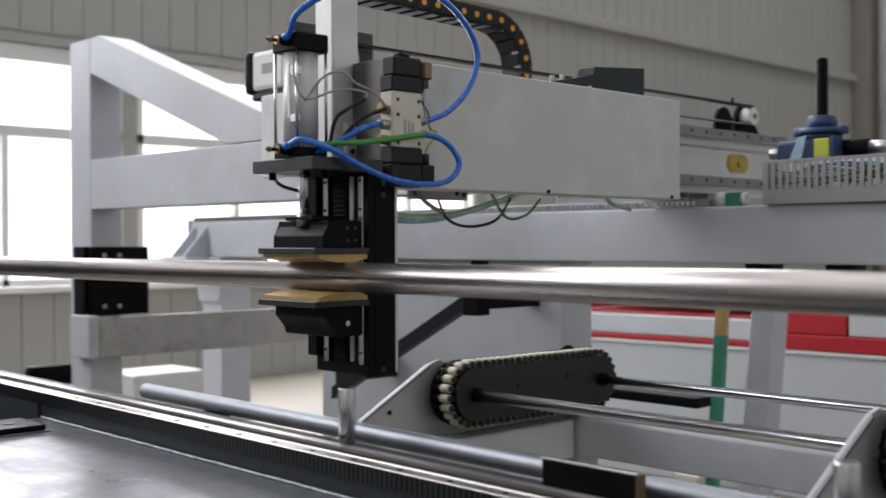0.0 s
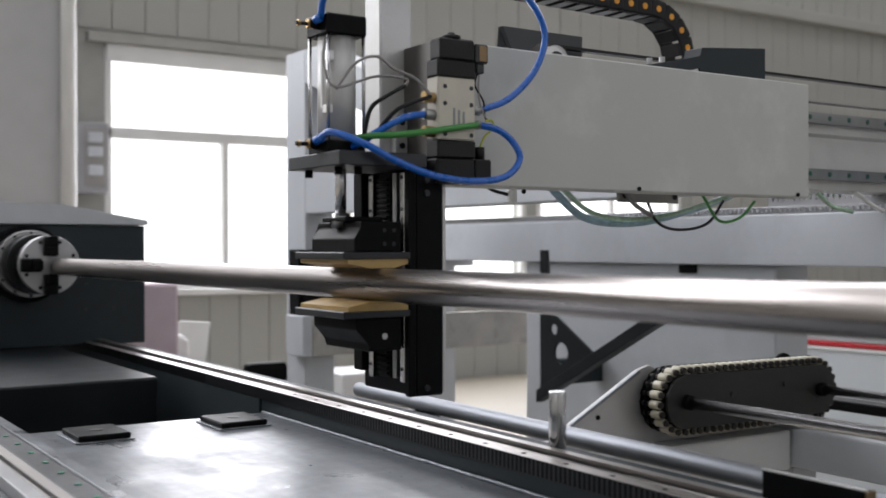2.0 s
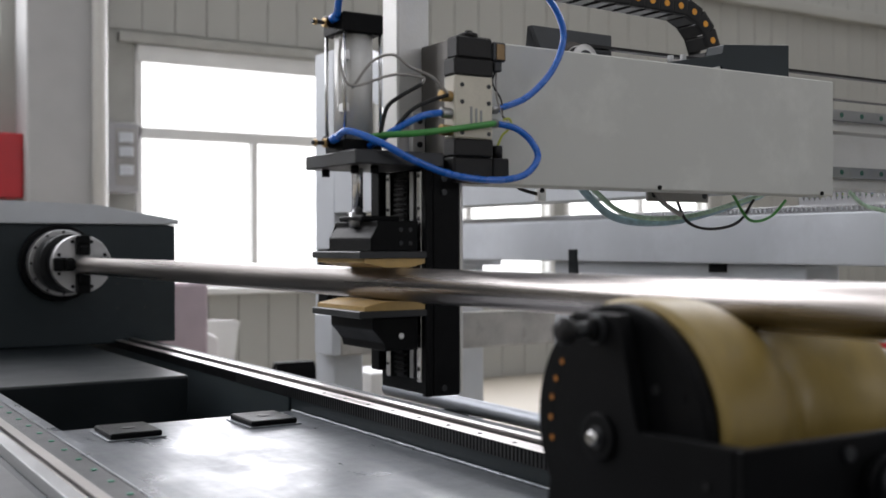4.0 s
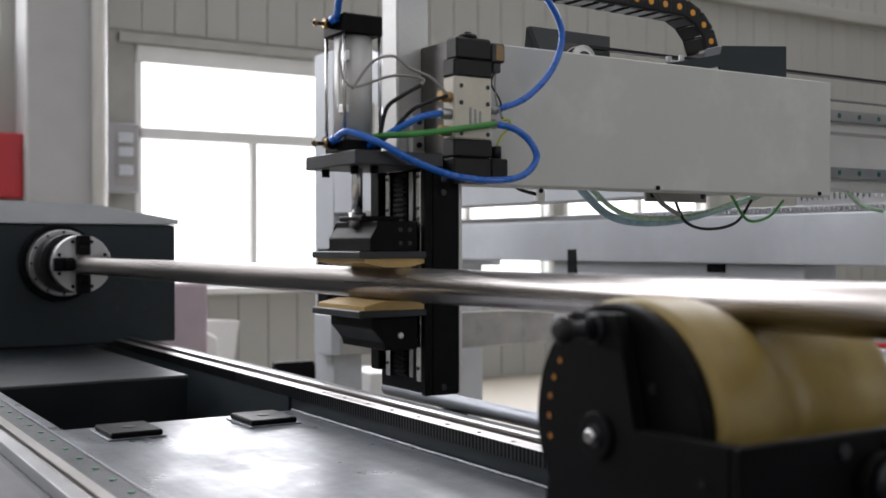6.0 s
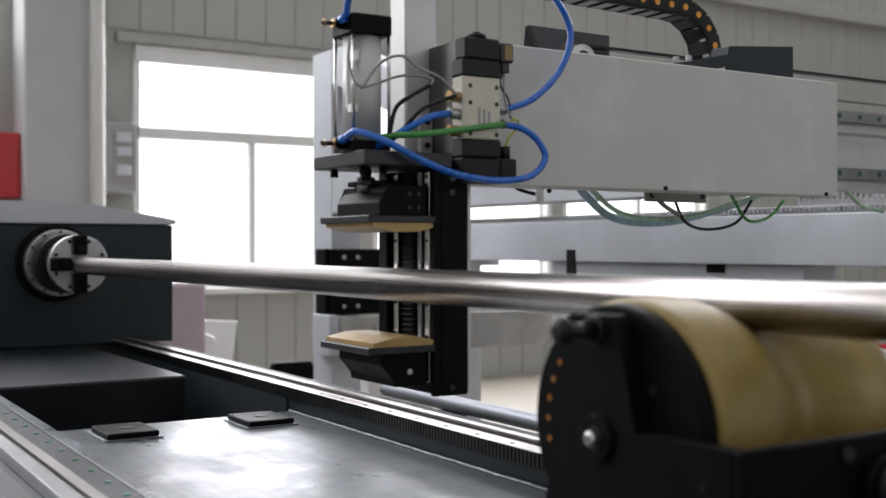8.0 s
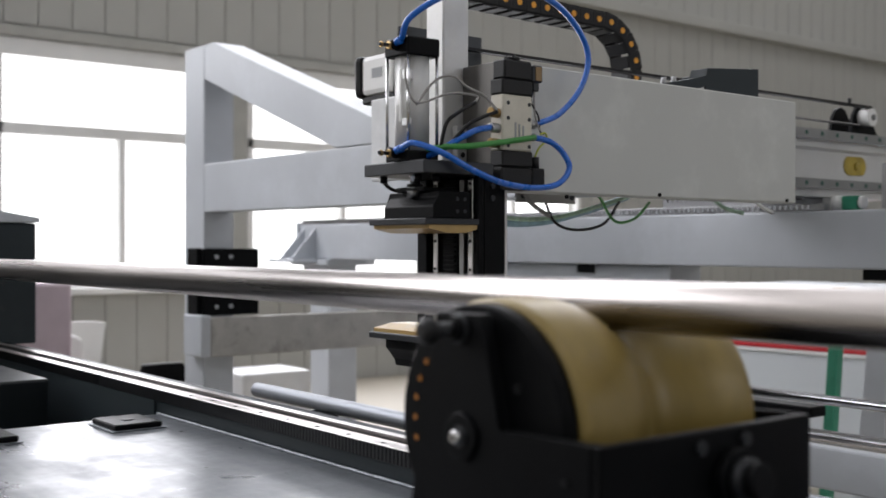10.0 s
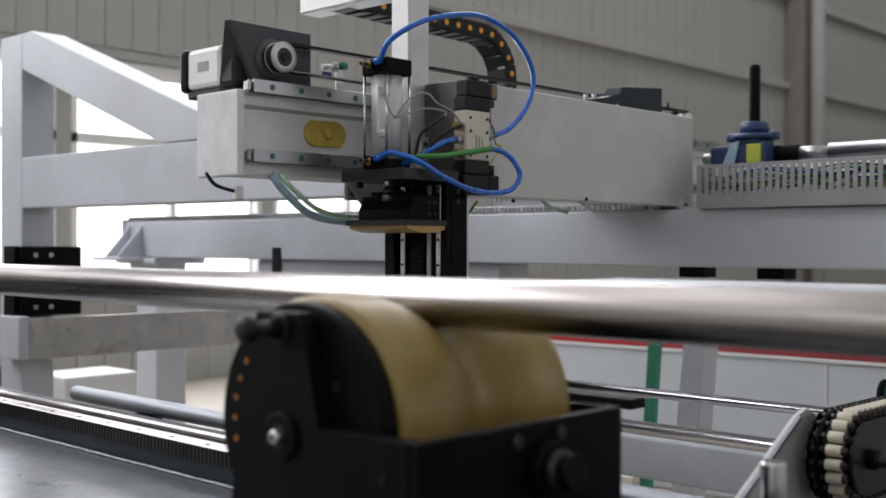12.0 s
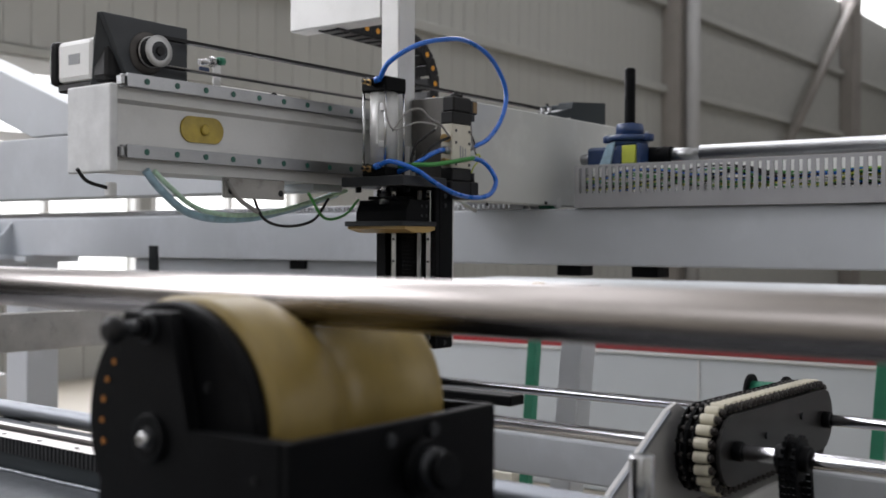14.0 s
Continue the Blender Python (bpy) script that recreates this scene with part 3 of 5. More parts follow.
# ---- chain transfer units on two shafts ----
def chain_unit(y, label):
    t = thing("chain_conveyor", (2.2, y, 0.0), label, "chain conveyor", "chain conveyors")
    r = 0.066
    c0, c1 = Vector((2.00, 0, 0.768)), Vector((2.50, 0, 0.764))

    def loop(rad, n=14):
        pts = []
        for k in range(n + 1):
            a = math.pi / 2 + k * math.pi / n
            pts.append((c0.x + math.cos(a) * rad, c0.z + math.sin(a) * rad))
        for k in range(n + 1):
            a = -math.pi / 2 + k * math.pi / n
            pts.append((c1.x + math.cos(a) * rad, c1.z + math.sin(a) * rad))
        return pts
    part("side_plate", prism(loop(r), "y", y, y + 0.008, 0.001), SIDEPLATE, t, "black obround side plate")
    part("side_plate", prism(loop(r * 0.9), "y", y + 0.018, y + 0.080), BLACK, t)
    path = loop(r + 0.010, 24)
    path.append(path[0])
    lens = [0]
    for a, b in zip(path, path[1:]):
        lens.append(lens[-1] + math.dist(a, b))
    count = 60
    pts = []
    for k in range(count):
        s = lens[-1] * k / count
        i = max(j for j in range(len(lens) - 1) if lens[j] <= s)
        f = (s - lens[i]) / max(1e-9, lens[i + 1] - lens[i])
        pts.append((path[i][0] + (path[i + 1][0] - path[i][0]) * f, path[i][1] + (path[i + 1][1] - path[i][1]) * f))
    first = None
    for p in pts:
        if first is None:
            base = p
            first = part("roller", rod((p[0], y + 0.0165, p[1]), (p[0], y + 0.044, p[1]), 0.0108, 12, bevel=0.001), IVORY, t, "ivory plastic roller")
        else:
            copies(first, t, [(p[0] - base[0], 0, p[1] - base[1])])
    for ya in (y + 0.0455, y + 0.0575, y + 0.0615, y + 0.0755):
        bm = bmesh.new()
        for k in range(count):
            a, b = Vector((pts[k][0], 0, pts[k][1])), Vector((pts[(k + 1) % count][0], 0, pts[(k + 1) % count][1]))
            mid, d = (a + b) / 2, (b - a)
            ang = -math.atan2(d.z, d.x)
            tmp = bmesh.ops.create_cube(bm, size=1, matrix=Matrix.Translation((mid.x, ya + 0.002 + (0.0015 if k % 2 else 0), mid.z)) @ Matrix.Rotation(ang, 4, "Y") @ Matrix.Diagonal((d.length * 1.45, 0.002, 0.0125, 1)))
        part("chain_strand", bm, BLACK, t)
    bm = bmesh.new()
    for p in pts:
        rod((p[0], y + 0.006, p[1]), (p[0], y + 0.083, p[1]), 0.0034, 6, bm=bm)
        rod((p[0], y + 0.0088, p[1]), (p[0], y + 0.0162, p[1]), 0.0078, 10, bm=bm)
        rod((p[0], y + 0.048, p[1]), (p[0], y + 0.057, p[1]), 0.0062, 8, bm=bm)
        rod((p[0], y + 0.065, p[1]), (p[0], y + 0.074, p[1]), 0.0062, 8, bm=bm)
    part("chain_core", bm, CHAINSTEEL, t)
    part("support_plate", prism([(1.60, 0.656), (1.60, 0.668), (1.93, 0.842), (1.97, 0.852), (2.08, 0.80), (2.45, 0.76), (2.58, 0.656)], "y", y + 0.100, y + 0.110, 0.0015), SHEET, t, "grey sloping sheet steel support")
    part("plate_lip", prism([(1.60, 0.668), (1.93, 0.842), (1.936, 0.836), (1.608, 0.664)], "y", y + 0.094, y + 0.0995), BARSTEEL, t)
    part("foot_beam", box(1.58, 2.42, y + 0.03, y + 0.15, 0.55, 0.6555, 0.004), MID, t)
    part("foot_leg", box(1.60, 1.70, y + 0.035, y + 0.145, 0.0, 0.549, 0.004), LIGHT, t)
    bolts(t, [(1.80, y + 0.0995, 0.735), (1.74, y + 0.0995, 0.69)], (0, -1, 0), 0.006, 0.003, BLACK)
    bolts(t, [(2.16, y - 0.0005, 0.775), (2.36, y - 0.0005, 0.788)], (0, -1, 0), 0.0075, 0.004, GUNMETAL)
    for c in (c0, c1):
        part("hub", rod((c.x, y - 0.018, c.z), (c.x, y - 0.0005, c.z), 0.0185, 24, bevel=0.002), BLACK, t)
    spool = part("spool", rod((2.60, y + 0.12, 0.80), (2.60, y + 0.20, 0.80), 0.024, 24), TEAL, t, "green wheel behind the plate")
    for ya in (y + 0.115, y + 0.20):
        part("spool_flange", rod((2.60, ya, 0.80), (2.60, ya + 0.01, 0.80), 0.04, 28, bevel=0.002), BLACK, t)
    return t


chain_unit(1.98, "black chain conveyor arm with ivory rollers on a sloping plate")
chain_unit(0.832, "black chain conveyor arm beside the drive sprocket")
solid("drive_shaft", rod((2.00, -2.0, 0.768), (2.00, 2.12, 0.768), 0.0145, 28), CHROME, "polished steel shaft through the chain conveyors", "shaft", "conveyor shafts")
solid("drive_shaft", rod((2.50, -2.0, 0.764), (2.50, 2.12, 0.764), 0.0125, 28), CHROME, "thin polished steel shaft through the chain conveyors", "shaft", "conveyor shafts")


def sprocket():
    t = thing("drive_sprocket", (2.00, 0.70, 0.40), "black double sprocket with a hanging drive chain on the shaft", "sprocket")
    bm = bmesh.new()
    for ya in (0.705, 0.725):
        n = 18
        pts = []
        for k in range(n * 2):
            a = k * math.pi / n
            rr = 0.043 if k % 2 else 0.036
            pts.append((2.00 + rr * math.cos(a), 0.768 + rr * math.sin(a)))
        prism(pts, "y", ya, ya + 0.007, bm=bm)
    part("sprocket", bm, BLACK, t)
    part("hub", rod((2.0, 0.69, 0.768), (2.0, 0.75, 0.768), 0.024, 24, bevel=0.002), BLACK, t)
    for s in (-1, 1):
        bm = bmesh.new()
        for k in range(30):
            z = 0.765 - k * 0.0125
            x = 2.0 + s * 0.037 + k * 0.0022
            box(x - 0.004, x + 0.004, 0.702, 0.735, z - 0.005, z + 0.005, 0.001, bm)
            for ya in (0.703, 0.715, 0.723, 0.734):
                box(x - 0.0055, x + 0.0055, ya - 0.001, ya + 0.001, z - 0.009, z + 0.009, 0, bm)
        part("drive_chain", bm, BLACK, t)
    return t


sprocket()


# ---- gantry beam, its legs, duct and fittings ----
def gantry():
    t = thing("gantry_beam", (3.1, 2.0, 0), "long light grey steel gantry beam on legs", "gantry")
    part("beam", box(3.0, 3.22, -3.0, 5.02, 1.082, 1.258, 0.006), LIGHT, t)
    part("beam_end", box(2.99, 3.23, 5.02, 5.04, 1.07, 1.27, 0.003), LIGHT, t)
    part("leg", box(3.03, 3.20, 2.57, 3.96, 0.0, 1.08, 0.006), LIGHT, t, "broad grey sheet leg")
    part("leg", box(3.03, 3.20, 4.78, 4.96, 0.0, 1.08, 0.006), LIGHT, t)
    part("leg", box(3.03, 3.20, -1.4, -0.6, 0.0, 1.08, 0.006), LIGHT, t)
    part("leg_flange", box(2.97, 3.26, 4.70, 5.06, 1.05, 1.0805, 0.003), LIGHT, t)
    part("leg_gusset", prism([(4.78, 0.86), (4.74, 1.05), (5.0, 1.05), (4.96, 0.86)], "x", 3.01, 3.03), LIGHT, t)
    for y in (4.86, 4.97):
        part("gusset", prism([(2.86, 1.083), (3.0, 1.24), (3.0, 1.083)], "y", y, y + 0.012, 0.001), LIGHT, t)
    part("foot_plate", box(2.84, 3.0, 4.80, 5.06, 1.066, 1.082, 0.002), LIGHT, t)
    part("rack", box(3.004, 3.03, 1.95, 5.0, 1.2585, 1.282, 0.001), DULLSTEEL, t)
    bm = bmesh.new()
    for k in range(150):
        y = 2.0 + k * 0.02
        box(3.001, 3.0045, y, y + 0.008, 1.264, 1.276, 0, bm)
    tagged(part("rack_teeth", bm, STEEL, t), kind="stuff")
    for y in (1.49, 1.75, 2.93):
        part("clip", box(3.02, 3.10, y, y + 0.085, 1.05, 1.082, 0.002), BLACK, t)
    return t


gantry()


def cable_gland():
    t = thing("cable_gland", (3.06, 1.91, 1.2585), "white and green cable fitting on the beam", "cable fitting")
    part("ring", lathe([(0, 0.016), (0.002, 0.022), (0.034, 0.022), (0.036, 0.016)], (3.06, 1.955, 1.282), (0, -1, 0), 24), WHITE, t)
    part("body", box(3.04, 3.08, 1.865, 1.918, 1.2585, 1.302, 0.004), TEAL, t)
    part("collar", lathe([(0, 0.014), (0.002, 0.020), (0.012, 0.020), (0.014, 0.014)], (3.06, 1.864, 1.282), (0, -1, 0), 24), WHITE, t)
    return t


cable_gland()


def wire_duct(y0, y1, x, label):
    t = thing("wire_duct", (x, y0, 1.2585), label, "wire duct", "wire ducts")
    part("tray", box(x + 0.01, x + 0.10, y0, y1, 1.2585, 1.30, 0.002), DUCT, t)
    part("rim", box(x, x + 0.006, y0, y1, 1.2585, 1.302, 0.001), DUCT, t)
    part("top_rim", box(x, x + 0.007, y0, y1, 1.379, 1.388, 0.001), DUCT, t)
    part("end_wall", box(x, x + 0.10, y1 - 0.005, y1, 1.2585, 1.388, 0.001), DUCT, t)
    n = int((y1 - y0) / 0.0225)
    yc = y1 - 0.011
    flare = [(-0.0108, 1.300), (-0.0086, 1.3035), (-0.0066, 1.309), (-0.0060, 1.38), (0.0060, 1.38), (0.0066, 1.309), (0.0086, 1.3035), (0.0108, 1.300)]
    first = part("slat", prism([(yc + a, b) for a, b in flare], "x", x, x + 0.005), DUCT, t)
    # white instead of duct grey: the light in the slots is painted here
    part("back_wall", box(x + 0.0955, x + 0.0995, y0, y1 - 0.0055, 1.3005, 1.386, 0.001), WHITE, t, "duct back whitened to look lit")
    copies(first, t, [(0, -0.0225 * k, 0) for k in range(1, n)])
    rnd = random.Random(4)
    for k, (mat, nm) in enumerate(((YELLOW_WIRE, "yellow_wire"), (BLUE, "blue_wire"), (PLASTIC, "black_wire"), (GREEN, "green_wire"), (WHITE, "white_wire"), (GREEN, "green_wire"), (PLASTIC, "black_wire"))):
        for j in range(3):
            pts = [(x + 0.012 + 0.011 * j + rnd.random() * 0.02, y1 - 0.03 - i * 0.12, 1.306 + rnd.random() * (0.066 if i < 5 else 0.046)) for i in range(int((y1 - y0 - 0.05) / 0.12))]
            part(nm, hose(pts, 0.0032, 6, 4), mat, t)
    return t


wire_duct(-1.2, 1.748, 2.975, "grey slotted wire duct full of coloured wires")
wire_duct(2.12, 2.62, 3.05, "short pale slotted wire duct on the beam")


def bearing():
    c = (3.14, 1.645)
    t = thing("bearing_block", (c[0], c[1], 1.2585), "blue cast bearing block with an upright black threaded rod", "bearing")
    part("base", box(c[0] - 0.05, c[0] + 0.06, 1.592, 1.770, 1.2585, 1.452, 0.010), BLUECAST, t)
    part("housing", lathe([(0, 0.055), (0.012, 0.058), (0.016, 0.055)], (c[0], c[1], 1.4525), (0, 0, 1), 40), BLUECAST, t)
    part("flange", lathe([(0, 0.066), (0.003, 0.070), (0.013, 0.070), (0.018, 0.062)], (c[0], c[1], 1.4685), (0, 0, 1), 40), BLUECAST, t)
    for dy in (-0.066, 0.066):
        ear = part("flange_ear", lathe([(0, 0.018), (0.002, 0.020), (0.020, 0.020), (0.022, 0.017)], (c[0] - 0.01, c[1] + dy, 1.466), (0, 0, 1), 24), BLUECAST, t)
        part("ear_bolt", rod((c[0] - 0.01, c[1] + dy, 1.488), (c[0] - 0.01, c[1] + dy, 1.494), 0.009, 6), DULLSTEEL, ear)
    part("collar", lathe([(0, 0.044), (0.02, 0.043), (0.035, 0.040), (0.037, 0.036)], (c[0], c[1], 1.4865), (0, 0, 1), 36), BLUECAST, t)
    prof = [(0, 0.0165)] + [(0.002 + k * 0.0035, 0.0178 if k % 2 else 0.0163) for k in range(48)] + [(0.174, 0.013)]
    part("threaded_rod", lathe(prof, (c[0], c[1], 1.5235), (0, 0, 1), 24), BLACK, t, "black threaded rod")
    part("tag_plate", prism([(1.712, 1.385), (1.682, 1.456), (1.655, 1.462), (1.672, 1.385)], "x", 3.060, 3.066, 0.001), SLEEVEBLUE, t, "pale blue tag plate")
    part("tag_plate", prism([(1.668, 1.385), (1.652, 1.452), (1.634, 1.450), (1.640, 1.385)], "x", 3.068, 3.075, 0.001), BLUECAST, t)
    part("label_band", box(c[0] - 0.082, c[0] - 0.0505, 1.583, 1.630, 1.395, 1.450, 0.002), YELLOW_WIRE, t, "yellow-green tag")
    part("end_plate", box(c[0] - 0.078, c[0] - 0.02, 1.570, 1.5825, 1.385, 1.455, 0.002), BLUECAST, t)
    part("coupling", rod((c[0], 1.5915, 1.424), (c[0], 1.500, 1.422), 0.025, 28, bevel=0.003), BLACK, t, "black shaft coupling")
    part("coupling_screw", rod((c[0] - 0.02, 1.54, 1.437), (c[0] - 0.024, 1.54, 1.441), 0.005, 10), PLASTIC, t)
    part("sleeve", rod((c[0], 1.500, 1.421), (c[0], 1.408, 1.420), 0.0205, 28), DULLSTEEL, t, "rough grey steel sleeve")
    part("stub", rod((c[0], 1.7705, 1.418), (c[0], 1.815, 1.418), 0.017, 24, bevel=0.004), DULLSTEEL, t)
    return t


bearing()
solid("linear_shaft", rod((3.14, 1.4075, 1.424), (3.14, -2.0, 1.430), 0.0225, 32), DULLSTEEL, "thick polished steel shaft above the wire duct", "shaft")


def frame_truss():
    t = thing("steel_trestle", (2.27, 3.5, 0), "light grey welded frame with a sloping brace", "frame")
    part("post", box(2.20, 2.345, 4.49, 4.685, 0, 2.03, 0.005), LIGHT, t)
    part("cross_member", prism([(2.102, 1.289), (4.488, 1.297), (4.488, 1.508), (2.102, 1.494)], "x", 2.20, 2.32, 0.004), LIGHT, t)
    part("brace", prism([(4.488, 1.879), (4.488, 2.028), (4.40, 2.03), (3.05, 1.545), (3.0, 1.502), (3.43, 1.505)], "x", 2.20, 2.345, 0.004), LIGHT, t)
    part("clamp_plate", box(2.172, 2.20, 4.50, 4.60, 0.84, 1.138, 0.003), BLACK, t)
    part("clamp_plate", box(2.19, 2.462, 4.47, 4.489, 0.842, 1.137, 0.004), BLACK, t, "black bolted clamp plate")
    bolts(t, [(x, 4.4695, z) for x in (2.25, 2.32) for z in (0.88, 1.10)], (0, -1, 0), 0.011, 0.004, STEEL)
    part("cross_bar", box(2.20, 3.9, 4.42, 4.468, 0.665, 0.835, 0.004), STAINED, t, "stained grey steel cross bar")
    part("bar_stub", box(2.155, 2.20, 4.42, 4.60, 0.665, 0.845, 0.004), LIGHT, t)
    return t


frame_truss()


# ---- cantilever arm with guide rails ----
def arm():
    t = thing("cantilever_arm", (2.4, 2.02, 1.2585), "whitish aluminium arm with two steel guide rails", "arm")
    y0 = 1.958
    x0, x1 = 1.462, 3.46
    bm = prism([(y0, 1.30), (2.095, 1.30), (2.095, 1.475), (y0, 1.475), (y0, 1.448), (y0 + 0.012, 1.440), (y0 + 0.012, 1.345), (y0, 1.335)], "x", x0, x1)
    part("profile", bm, ALUWHITE, t)
    bm = prism([(1.948, 1.294), (2.10, 1.294), (2.10, 1.478), (1.948, 1.478)], "x", 1.444, 1.463, 0.004)
    part("end_cap", bm, ROUGHWHITE, t, "rough white end cap")
    for z in (1.4860, 1.3380):
        part("rail_stop", box(1.464, 1.4735, y0 - 0.020, y0 - 0.0005, z - 0.011, z + 0.010, 0.002), DULLSTEEL, t)
    for z in (1.488 - 0.014, 1.338 - 0.012):
        za, zb = z - 0.001, z + 0.026
        part("guide_rail", prism([(y0 - 0.0005, za), (y0 - 0.008, za), (y0 - 0.011, za + 0.006), (y0 - 0.018, za + 0.006), (y0 - 0.022, za), (y0 - 0.026, za), (y0 - 0.026, zb), (y0 - 0.022, zb), (y0 - 0.018, zb - 0.006), (y0 - 0.011, zb - 0.006), (y0 - 0.008, zb), (y0 - 0.0005, zb)], "x", x0 + 0.012, x1 - 0.01), DULLSTEEL, t, "steel guide rail")
        first = part("rail_bolt", rod((1.523, y0 - 0.0262, (za + zb) / 2), (1.523, y0 - 0.0272, (za + zb) / 2), 0.0068, 12), BOLTGREEN, t)
        copies(first, t, [(0.08 * k, 0, 0) for k in range(1, 24)])
    for xc in (1.703, 3.20):
        pts = []
        for k in range(25):
            a = k * math.tau / 24
            dx = 0.032 if math.cos(a) >= 0 else -0.032
            if k < 24:
                pts.append((xc + dx + 0.030 * math.cos(a), 1.402 + 0.030 * math.sin(a)))
        part("plug", prism(pts, "y", y0 + 0.008, y0 + 0.014, 0.001), GOLD, t, "amber oval plug")
        part("plug_knob", lathe([(0, 0.012), (0.004, 0.012), (0.006, 0.008)], (xc + 0.005, y0 + 0.008, 1.402), (0, -1, 0), 20), GOLD, t)
    part("bearer", box(3.03, 3.19, 1.97, 2.09, 1.2585, 1.30, 0.003), DULLSTEEL, t)
    br = part("bracket", box(1.762, 1.955, y0 + 0.002, y0 + 0.012, 1.252, 1.299, 0.002), STAINED, t, "small bolted steel bracket")
    # thin dark discs painted in for the bracket's two holes
    bolts(br, [(x, y0 + 0.0015, 1.268) for x in (1.78, 1.94)], (0, -1, 0), 0.008, 0.001, GUNMETAL)
    # drive at the near end
    part("motor_plate", prism([(1.517, 1.478), (1.441, 1.627), (1.666, 1.626), (1.666, 1.478)], "y", 1.975, 1.990, 0.002), SLATE, t, "slate-painted motor plate")
    bm = bmesh.new()
    q = [bm.verts.new(p) for p in ((1.441, 1.9905, 1.627), (1.517, 1.9905, 1.478), (1.475, 2.060, 1.478), (1.453, 1.9905, 1.627), (1.529, 1.9905, 1.478), (1.487, 2.060, 1.478))]
    for f in ((0, 2, 1), (3, 4, 5), (0, 1, 4, 3), (1, 2, 5, 4), (0, 3, 5, 2)):
        bm.faces.new([q[k] for k in f])
    part("gusset", bm, SLATE, t)
    part("plate_foot", box(1.53, 1.74, 1.965, 2.08, 1.476, 1.492, 0.002), BLACK, t)
    part("foot_step", box(1.668, 1.692, 1.972, 2.07, 1.4925, 1.503, 0.002), BLACK, t)
    part("bearing_ring", lathe([(0, 0.046), (0.003, 0.045), (0.003, 0.030)], (1.556, 1.975, 1.555), (0, -1, 0), 40), RINGMETAL, t, "stained steel bearing ring")
    part("belt_drum", rod((1.558, 1.9745, 1.557), (1.558, 1.945, 1.557), 0.0315, 36), PLASTIC, t)
    part("pulley", lathe([(0, 0.026), (0.001, 0.034), (0.004, 0.034), (0.006, 0.029), (0.022, 0.029), (0.024, 0.034), (0.028, 0.034), (0.029, 0.022)], (1.560, 1.966, 1.557), (0, -1, 0), 40), ALU, t, "aluminium belt pulley")
    part("pulley_recess", rod((1.560, 1.9375, 1.557), (1.560, 1.9365, 1.557), 0.0205, 28), GUNMETAL, t)
    part("pulley_hub", rod((1.560, 1.9365, 1.557), (1.560, 1.932, 1.557), 0.011, 6), PLASTIC, t)
    part("motor", box(1.475, 1.555, 2.055, 2.185, 1.497, 1.589, 0.012), WHITE, t, "white servo motor with a grey label")
    part("motor_cap", box(1.470, 1.560, 2.185, 2.212, 1.493, 1.593, 0.013), PLASTIC, t)
    part("motor_flange", box(1.468, 1.562, 1.991, 2.050, 1.490, 1.596, 0.013), PLASTIC, t)
    part("motor_plug", box(1.480, 1.53, 2.06, 2.19, 1.478, 1.497, 0.004), PLASTIC, t)
    part("motor_label", box(1.474, 1.4752, 2.10, 2.14, 1.535, 1.557, 0), LABEL, t)
    # idler at the far end
    cheek = [(3.185, 1.478), (3.205, 1.565), (3.222, 1.590), (3.25, 1.600), (3.278, 1.590), (3.295, 1.565), (3.37, 1.478)]
    part("idler_plate", prism(cheek, "y", 1.975, 1.988, 0.002), BLACK, t)
    part("idler_plate", prism(cheek, "y", 2.047, 2.06, 0.002), BLACK, t)
    part("idler", rod((3.25, 1.936, 1.557), (3.25, 1.9745, 1.557), 0.0285, 28, bevel=0.003), WHITE, t, "white idler wheel")
    part("idler_axle", rod((3.25, 1.936, 1.557), (3.25, 1.930, 1.557), 0.010, 6), DULLSTEEL, t)
    part("idler_screw", rod((3.25, 2.018, 1.600), (3.25, 2.018, 1.625), 0.006, 8), PLASTIC, t)
    part("idler_foot", box(3.12, 3.38, 1.965, 2.07, 1.476, 1.492, 0.003), BLACK, t)
    bm = box(1.56, 3.25, 1.938, 1.958, 1.5855, 1.592, 0)
    box(1.56, 3.25, 1.938, 1.958, 1.526, 1.5275, 0, bm)
    part("belt", bm, PLASTIC, t, "black drive belt")
    bm = bmesh.new()
    for k in range(190):
        box(1.57 + k * 0.0085, 1.5745 + k * 0.0085, 1.938, 1.958, 1.5276, 1.5305, 0, bm)
    tagged(part("belt_teeth", bm, GREY_WIRE, t), kind="stuff")
    # sensor on the arm
    s = part("sensor_bracket", box(1.752, 1.774, 1.986, 1.991, 1.476, 1.560, 0.001), ALU, t, "pale sensor bracket")
    part("sensor", rod((1.708, 1.985, 1.558), (1.762, 1.985, 1.566), 0.0065, 14), STEEL, s)
    part("sensor_nut", rod((1.742, 1.985, 1.562), (1.750, 1.985, 1.564), 0.013, 6), STEEL, s)
    part("sensor_clip", box(1.706, 1.735, 1.980, 1.986, 1.536, 1.548, 0.002), BLUECAST, s)
    part("sensor_tip", rod((1.763, 1.985, 1.567), (1.780, 1.985, 1.569), 0.0095, 14), TEAL, s)
    part("cover_block", box(1.80, 2.02, 2.02, 2.07, 1.476, 1.520, 0.004), WHITE, t, "white plastic block on the arm")
    part("block_wire", hose([(1.90, 2.018, 1.478), (1.93, 2.0, 1.50), (1.96, 2.0, 1.515), (1.98, 2.01, 1.478)], 0.003, 6), PLASTIC, t)
    part("switch_rail", box(1.68, 3.1, 2.03, 2.045, 1.495, 1.499, 0), STEEL, t)
